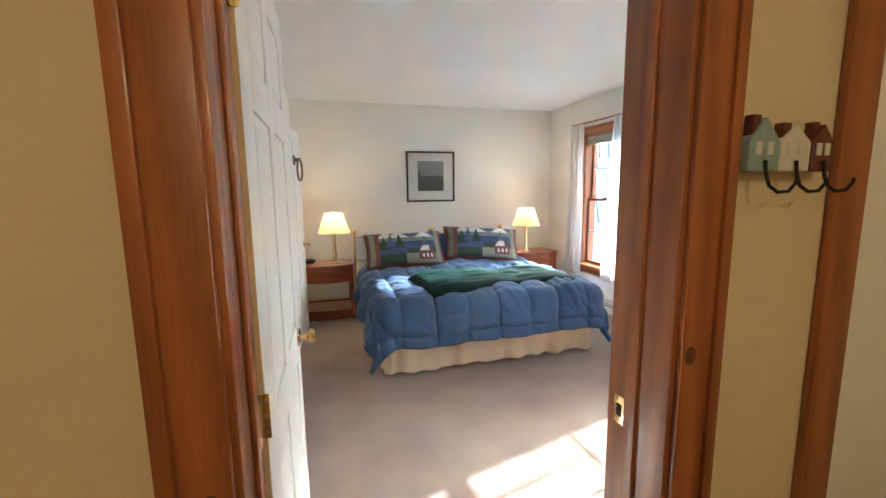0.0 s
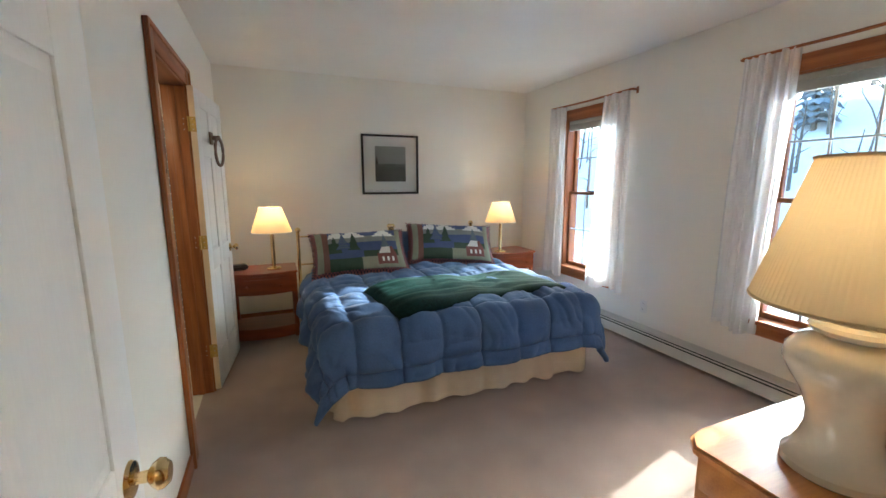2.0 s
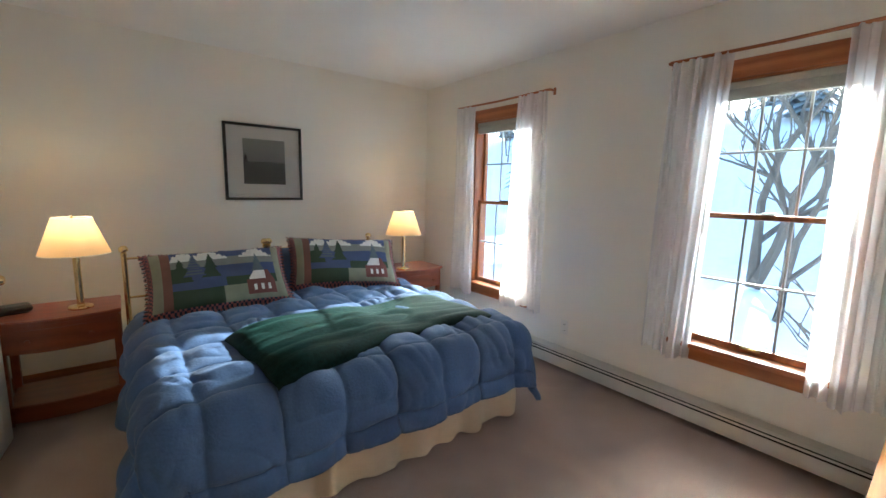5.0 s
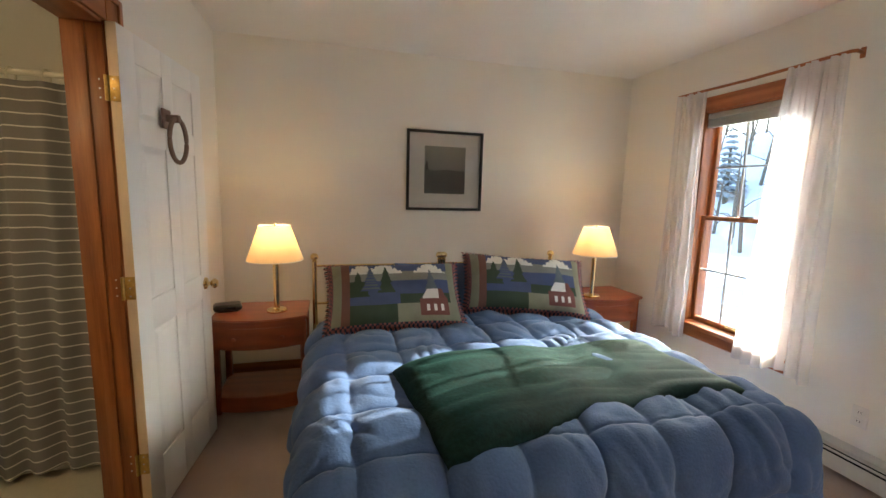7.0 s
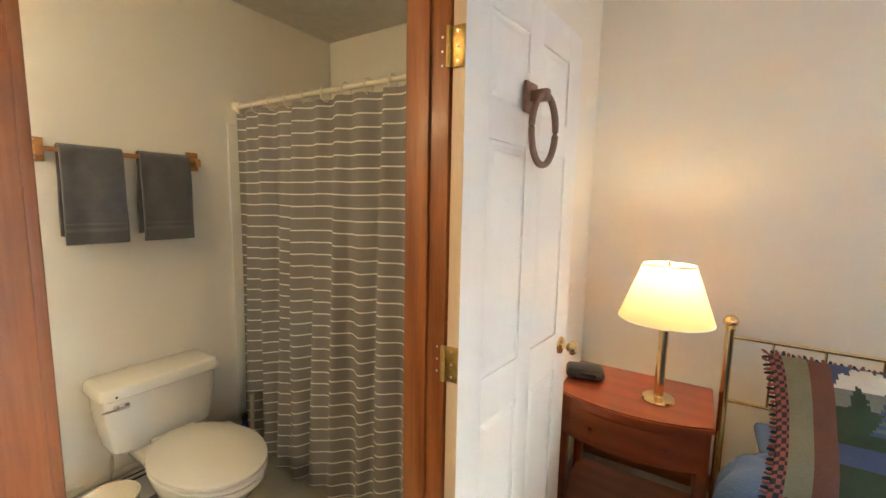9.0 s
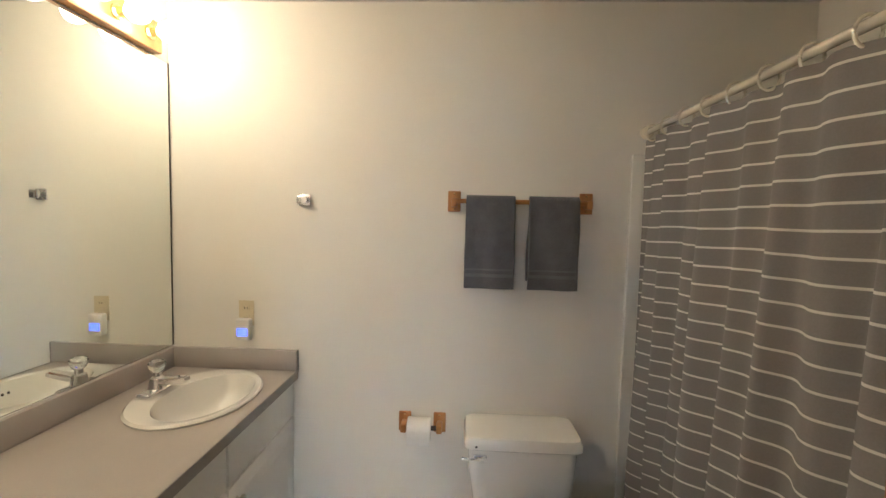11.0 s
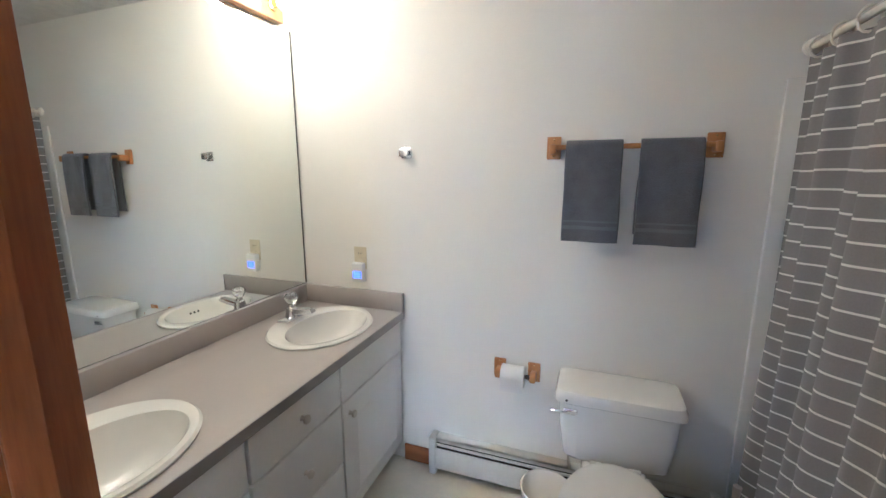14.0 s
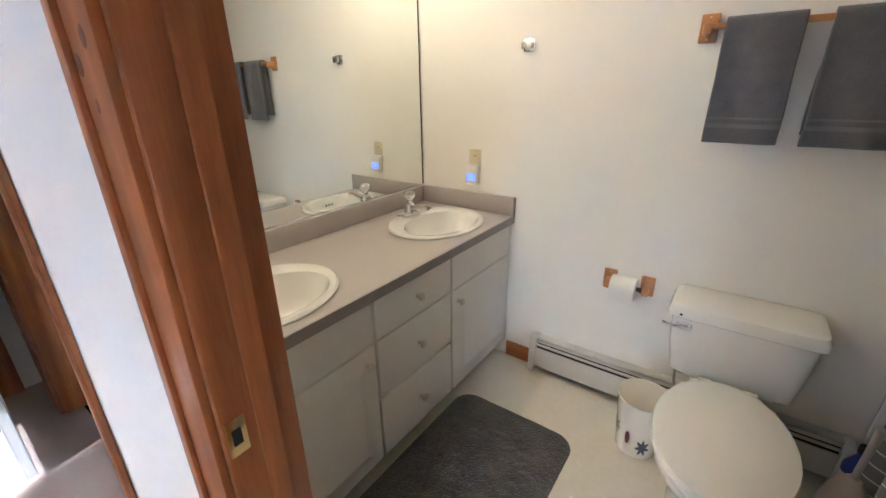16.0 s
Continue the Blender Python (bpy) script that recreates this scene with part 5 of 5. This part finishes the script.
# toilet brush and bottle
br = thing("toilet_brush", "taupe plastic toilet brush in a rounded holder", "toilet brush", (-1.68, 4.597, -0.004))
part("holder", lathe([(0.0, 0), (0.062, 0), (0.066, 0.01), (0.066, 0.06), (0.055, 0.12), (0.034, 0.17), (0.022, 0.185), (0, 0.187)], 32), TAUPE, br)
part("handle", tube([(0, 0, 0.18), (-0.004, 0.006, 0.28), (-0.008, 0.012, 0.36), (-0.009, 0.014, 0.40)], 0.011, 12, taper=[0.9, 0.9, 1.1, 1.3]), TAUPE, br)
bt = thing("cleaner_bottle", "small blue cleaner bottle with a white label", "bottle", (-1.80, 4.63, -0.004))
part("bottle", lathe([(0, 0), (0.035, 0), (0.037, 0.01), (0.037, 0.15), (0.018, 0.19), (0.013, 0.2), (0.013, 0.215)], 24), BLUEPL, bt)
part("label_band", shell([(0.0375, 0.05), (0.0375, 0.12)], 24), WHITEPL, bt)
part("cap", lathe([(0.016, 0.213), (0.016, 0.24), (0.013, 0.245)], 20), BLACK, bt)


def fix_plate(parent, y, z, s=1.0):
    part("wall_plate", box(0, y - 0.028 * s, z - 0.045 * s, 0.012, y + 0.028 * s, z + 0.045 * s, 0.004), OAK, parent)
    part("arm", box(0.010, y - 0.013 * s, z - 0.026 * s, 0.07, y + 0.013 * s, z + 0.012 * s, 0.006), OAK, parent)
    for q in (-0.033, 0.033):
        part("screw", lathe([(0.004, 0), (0, 0.002)], 10, m=pose(0.012, y, z + q * s, 0, 90, 0)), BRASS, parent)


tr = thing("towel_rail", "oak towel rail on wooden brackets", "towel rail", (BX0, 0, 0))
fix_plate(tr, 3.89, 1.615)
fix_plate(tr, 4.46, 1.615)
part("bar", tube([(0.055, 3.89, 1.615), (0.055, 4.46, 1.615)], 0.010, 14), OAK, tr)


def hung_towel(yc, w, drop, seed):
    def fn(u, v):
        s = v * (2 * drop * 0.97) - drop * 0.93
        n = noise.noise(Vector((u * 4, s * 6, seed)))
        fl = 0.006 * n + 0.006 * math.sin(u * 7 + seed) * min(1, abs(s) * 4)
        y = yc + (u - 0.5) * w * (1 + 0.06 * abs(s)) + 0.006 * noise.noise(Vector((seed, s * 5, u)))
        R = 0.022
        if abs(s) < R * 1.57:
            a = s / R
            return (0.055 + R * math.sin(a), y, 1.615 + R * math.cos(a))
        e = abs(s) - R * 1.57
        return (0.055 + math.copysign(R + 0.05 * min(e, 0.1), s) * (1 if s > 0 else 0.9) + fl, y, 1.615 - e)
    top = thing("hand_towel", "grey terry hand towel folded over the rail", "towel", (BX0, 0, 0), group="grey hand towels")
    bm = sheet(fn, 34, 110)
    bm.faces.ensure_lookup_table()
    for i, f in enumerate(bm.faces):
        v = (i % 110) / 110
        f.material_index = 1 if (0.885 < v < 0.90 or 0.915 < v < 0.935) else 0
    bmesh.ops.recalc_face_normals(bm, faces=bm.faces[:])
    ob = part("cloth", bm, [TOWEL, BAND], top)
    md_ = ob.modifiers.new("thickness", "SOLIDIFY")
    md_.thickness, md_.offset = 0.008, 0
    return top


hung_towel(4.045, 0.205, 0.40, 3)
hung_towel(4.312, 0.205, 0.40, 9)

tp = thing("paper_holder", "oak toilet paper holder on the wall", "paper holder", (BX0, 0, 0))
fix_plate(tp, 3.69, 0.615, 1.0)
fix_plate(tp, 3.848, 0.615, 1.0)
part("spindle", tube([(0.055, 3.69, 0.61), (0.055, 3.848, 0.61)], 0.010, 12), KICK, tp)
roll = thing("toilet_paper", "white toilet paper roll on its holder", "toilet paper", (BX0 + 0.055, 3.76, 0.605))
part("roll", lathe([(0.02, -0.052), (0.048, -0.052), (0.050, -0.05), (0.050, 0.05), (0.048, 0.052), (0.02, 0.052)], 36, m=pose(0, 0, 0, 90, 0, 0)), PAPER, roll)
part("loose_sheet", sheet(lambda u, v: (0.051 + 0.002 * math.sin(v * 5), (u - 0.5) * 0.10, 0.01 - v * 0.065), 8, 8), PAPER, roll)

hk = thing("robe_hook", "small chrome wall hook", "hook", (BX0, 3.222, 1.608))
part("plate", box(0, -0.026, -0.026, 0.008, 0.026, 0.026, 0.004), CHROME, hk)
part("peg", box(0.006, -0.012, -0.012, 0.035, 0.012, 0.012, 0.004), CHROME, hk)
part("tip", box(0.032, -0.022, -0.018, 0.042, 0.022, 0.018, 0.004), CHROME, hk)

# bath mat
def rug(u, v):
    x, y = (u - 0.5), (v - 0.5)
    px, py = x * 0.92, y * 0.58
    r = 0.09
    cx, cy = max(0, abs(px) - (0.46 - r)), max(0, abs(py) - (0.29 - r))
    d = max(cx, cy)
    h = math.hypot(cx, cy)
    if h > 1e-6:
        px -= math.copysign(cx - cx * d / h, px)
        py -= math.copysign(cy - cy * d / h, py)
    k = min(1, 6 * (0.5 - max(abs(x), abs(y))) + 0.0)
    return (px, py, 0.001 + 0.019 * k ** 0.5 + 0.004 * noise.noise(Vector((px * 40, py * 40, 0))) * k)


rg = tagged(part("bath_mat", sheet(rug, 150, 100), MAT), "shaggy dark grey bath mat on the vinyl floor", "mat")
rg.location = (-1.02, 3.445, -0.002)

# tub, surround edge, rod, rings and curtain
tub = thing("bathtub", "white alcove bathtub with moulded wall surround", "bathtub", (0, 0, 0))
part("apron", box(BX0 + 0.002, 4.735, -0.004, BX1 - 0.002, 4.80, 0.42, 0.02, 3), PORCELAIN, tub)
part("rim", box(BX0 + 0.002, 5.29, 0.38, BX1 - 0.002, BY1 - 0.002, 0.42, 0.01, 2), PORCELAIN, tub)
part("bottom", box(BX0 + 0.002, 4.80, -0.004, BX1 - 0.002, 5.29, 0.08), PORCELAIN, tub, soft=False)
part("surround", box(BX0 + 0.001, 4.645, 0.0, BX0 + 0.014, BY1 - 0.002, 1.83, 0.006, 3), PORCELAIN, tub)
ROD_Y, ROD_Z = 4.705, 1.925
rodt = thing("shower_rod", "cream shower curtain rod", "curtain rod", (0, ROD_Y, ROD_Z))
part("rod", tube([(BX0, 0, 0), (BX1, 0, 0)], 0.0125, 16), BISQUE, rodt)
for x, s in ((BX0, 1), (BX1, -1)):
    part("flange", lathe([(0.028, 0), (0.026, 0.012), (0.016, 0.02)], 24, m=pose(x, 0, 0, 0, 90 * s, 0)), BISQUE, rodt)
CW = 1.48


def shower(u, v):
    x = BX0 + 0.02 + u * CW
    g = math.sin(u * 2 * math.pi * 11) * (0.016 + 0.012 * v) + 0.013 * math.sin(u * 31 + 2.2 * v) + 0.02 * v * math.sin(u * 9 + 1)
    z = ROD_Z - 0.035 - v * (1.845 + 0.012 * math.sin(u * 24))
    return (x + 0.008 * math.sin(u * 50 + v * 3), ROD_Y - 0.01 - 0.045 * v + g, z)


sc = thing("shower_curtain", "grey shower curtain with thin white stripes", "shower curtain")
NV = 294
bm = sheet(shower, 200, NV)
bm.faces.ensure_lookup_table()
for i, f in enumerate(bm.faces):
    f.material_index = 1 if (i % NV) % 9 == 4 else 0
part("cloth", bm, [GREYCLOTH, STRIPE], sc)
for k in range(12):
    x = BX0 + 0.02 + (k + 0.25) / 11.5 * CW
    if x < BX1 - 0.02:
        part("curtain_ring", tube([(x + 0.004 * math.sin(a), 0.0 + ROD_Y + 0.024 * math.sin(a), ROD_Z - 0.012 + 0.032 * math.cos(a)) for a in [2 * math.pi * i / 24 for i in range(24)]], 0.004, 8, closed=True), BISQUE, sc)

# ---------------------------------------------------------------- outdoors
def ground_z(x, y, k=1.0):
    """Level yard, then a steep wooded bank."""
    bank = min(max(0.0, x - 15), 14) * 0.5 + max(0.0, x - 29) * 0.02
    return -0.65 + 0.25 * noise.noise(Vector((x * 0.25, y * 0.25, 0))) * k + bank * min(1, max(0, x - 15) / 6) + 0.5 * k * noise.noise(Vector((x * 0.08, y * 0.08, 3))) * min(1, x / 30)


def snowfield(u, v):
    x, y = X1 + 0.18 + 600 * u ** 2.4, (v - 0.5) * 900 * (0.03 + u ** 1.6) + 3
    return (x, y, ground_z(x, y, min(1, u * 12)))


setting("ground", sheet(snowfield, 90, 90), SNOW, "snow-covered ground outside the windows", "snow", soft=True)


def branchy(name, label, category, place, height, seed, spread=0.9, r0=0.05, depth=4, stems=5, lean=0.5):
    """A bare bush or tree: stems that fork and thin out."""
    rnd = random.Random(seed)
    bm = bmesh.new()

    def grow(p, d, length, r, level):
        pts, tap = [p], [1.0]
        for k in range(3):
            d = (d + Vector((rnd.uniform(-1, 1), rnd.uniform(-1, 1), rnd.uniform(-0.4, 0.7))) * 0.22).normalized()
            p = p + d * length / 3
            pts.append(p)
            tap.append(1 - 0.16 * (k + 1))
        tube(pts, r, 5 if level < 2 else 4, bm=bm, taper=tap)
        if level < depth:
            for _ in range(3 if level < 3 else 2):
                q = pts[rnd.choice((1, 2, 3))]
                nd = (d + Vector((rnd.uniform(-1, 1), rnd.uniform(-1, 1), rnd.uniform(-0.3, 0.6))) * spread).normalized()
                grow(q, nd, length * rnd.uniform(0.55, 0.8), r * 0.55, level + 1)
    for _ in range(stems):
        a = rnd.uniform(0, 6.3)
        grow(Vector((rnd.uniform(-0.1, 0.1), rnd.uniform(-0.1, 0.1), 0)), Vector((lean * math.cos(a), lean * math.sin(a), 1)).normalized(), height * 0.42, r0, 1)
    top = thing(name, label, category, place)
    part("branches", bm, BARK, top)
    return top


branchy("bare_shrub", "bare branching shrub standing in snow", "shrub", (6.0, 2.35, -0.75), 2.3, 4, 0.9, 0.045)
branchy("bare_shrub", "bare branching shrub standing in snow", "shrub", (7.6, 6.4, -0.75), 2.2, 9, 0.9, 0.045)
branchy("bare_tree", "bare leafless tree in the snowy yard", "tree", (11.5, 4.6, -0.6), 7.0, 21, 0.8, 0.13, 5, 2, 0.2)
branchy("bare_tree", "bare leafless tree in the snowy yard", "tree", (14.0, 9.5, -0.5), 8.0, 25, 0.8, 0.15, 5, 2, 0.2)
branchy("bare_tree", "bare leafless tree in the snowy yard", "tree", (8.8, 3.5, -0.65), 5.0, 28, 0.8, 0.08, 5, 2, 0.25)


def conifer(seed, h):
    rnd = random.Random(seed)
    bm = bmesh.new()
    tiers = int(h * 3.2)
    for k in range(tiers):
        z = 0.6 + (h - 0.7) * k / tiers
        R = 0.30 * (h - z) * rnd.uniform(0.8, 1.1) + 0.1
        m_ = rnd.randint(9, 13)
        for i in range(m_):
            a = 2 * math.pi * i / m_ + rnd.uniform(-0.25, 0.25)
            L = R * rnd.uniform(0.65, 1.1)
            dv, sv = Vector((math.cos(a), math.sin(a), 0)), Vector((-math.sin(a), math.cos(a), 0))
            w = 0.16 + 0.12 * L
            p0 = Vector((0, 0, z))
            p1 = p0 + dv * L * 0.55 + Vector((0, 0, -0.10 * L))
            p2 = p0 + dv * L + Vector((0, 0, -0.35 * L))
            vs = [bm.verts.new(p) for p in (p0, p1 + sv * w, p2, p1 - sv * w, p1 + Vector((0, 0, 0.06)))]
            for tri in ((0, 1, 4), (1, 2, 4), (2, 3, 4), (3, 0, 4)):
                bm.faces.new([vs[t] for t in tri])
    return bm


firs = []
for k, (x, y, h) in enumerate(((22, 0, 10), (26, 7, 12), (24, 13, 11), (30, 20, 13), (20, 19, 9), (33, -6, 12), (36, 11, 14), (28, 28, 12), (40, 30, 14), (42, 2, 15))):
    top = thing("conifer", "snow-dusted evergreen at the edge of the yard", "tree", (x, y, ground_z(x, y) - 0.05), group="evergreens")
    h *= 0.45
    part("trunk", tube([(0, 0, -0.5), (0, 0, h * 0.7)], 0.14, 8, taper=[1, 0.4]), BARK, top)
    part("crown", conifer(50 + k, h), NEEDLE, top, soft=False)

# bare woods on the bank: slim trunks with a few rising limbs
rnd = random.Random(77)
woods = bmesh.new()
for k in range(150):
    x, y = rnd.uniform(16, 34), rnd.uniform(-8, 36)
    base = Vector((x, y, ground_z(x, y) - 0.1))
    h, r0 = rnd.uniform(2.5, 5.5), rnd.uniform(0.04, 0.10)
    lean = Vector((rnd.uniform(-0.12, 0.12), rnd.uniform(-0.16, 0.16), 1)).normalized()
    tube([base, base + lean * h * 0.5, base + lean * h], r0, 5, bm=woods, taper=[1, 0.7, 0.2])
    for j in range(7):
        q = base + lean * h * rnd.uniform(0.2, 0.95)
        a = rnd.uniform(0, 6.3)
        d = Vector((math.cos(a), math.sin(a), rnd.uniform(0.3, 1.1))).normalized()
        e = q + d * h * rnd.uniform(0.10, 0.26)
        tube([q, (q + e) / 2 + Vector((0, 0, 0.08)), e], r0 * 0.36, 4, bm=woods, taper=[1, 0.7, 0.25])
bank_woods = thing("woods", "leafless woods on the snowy bank", "woods", kind="stuff")
part("trees", woods, BARK, bank_woods, soft=False)
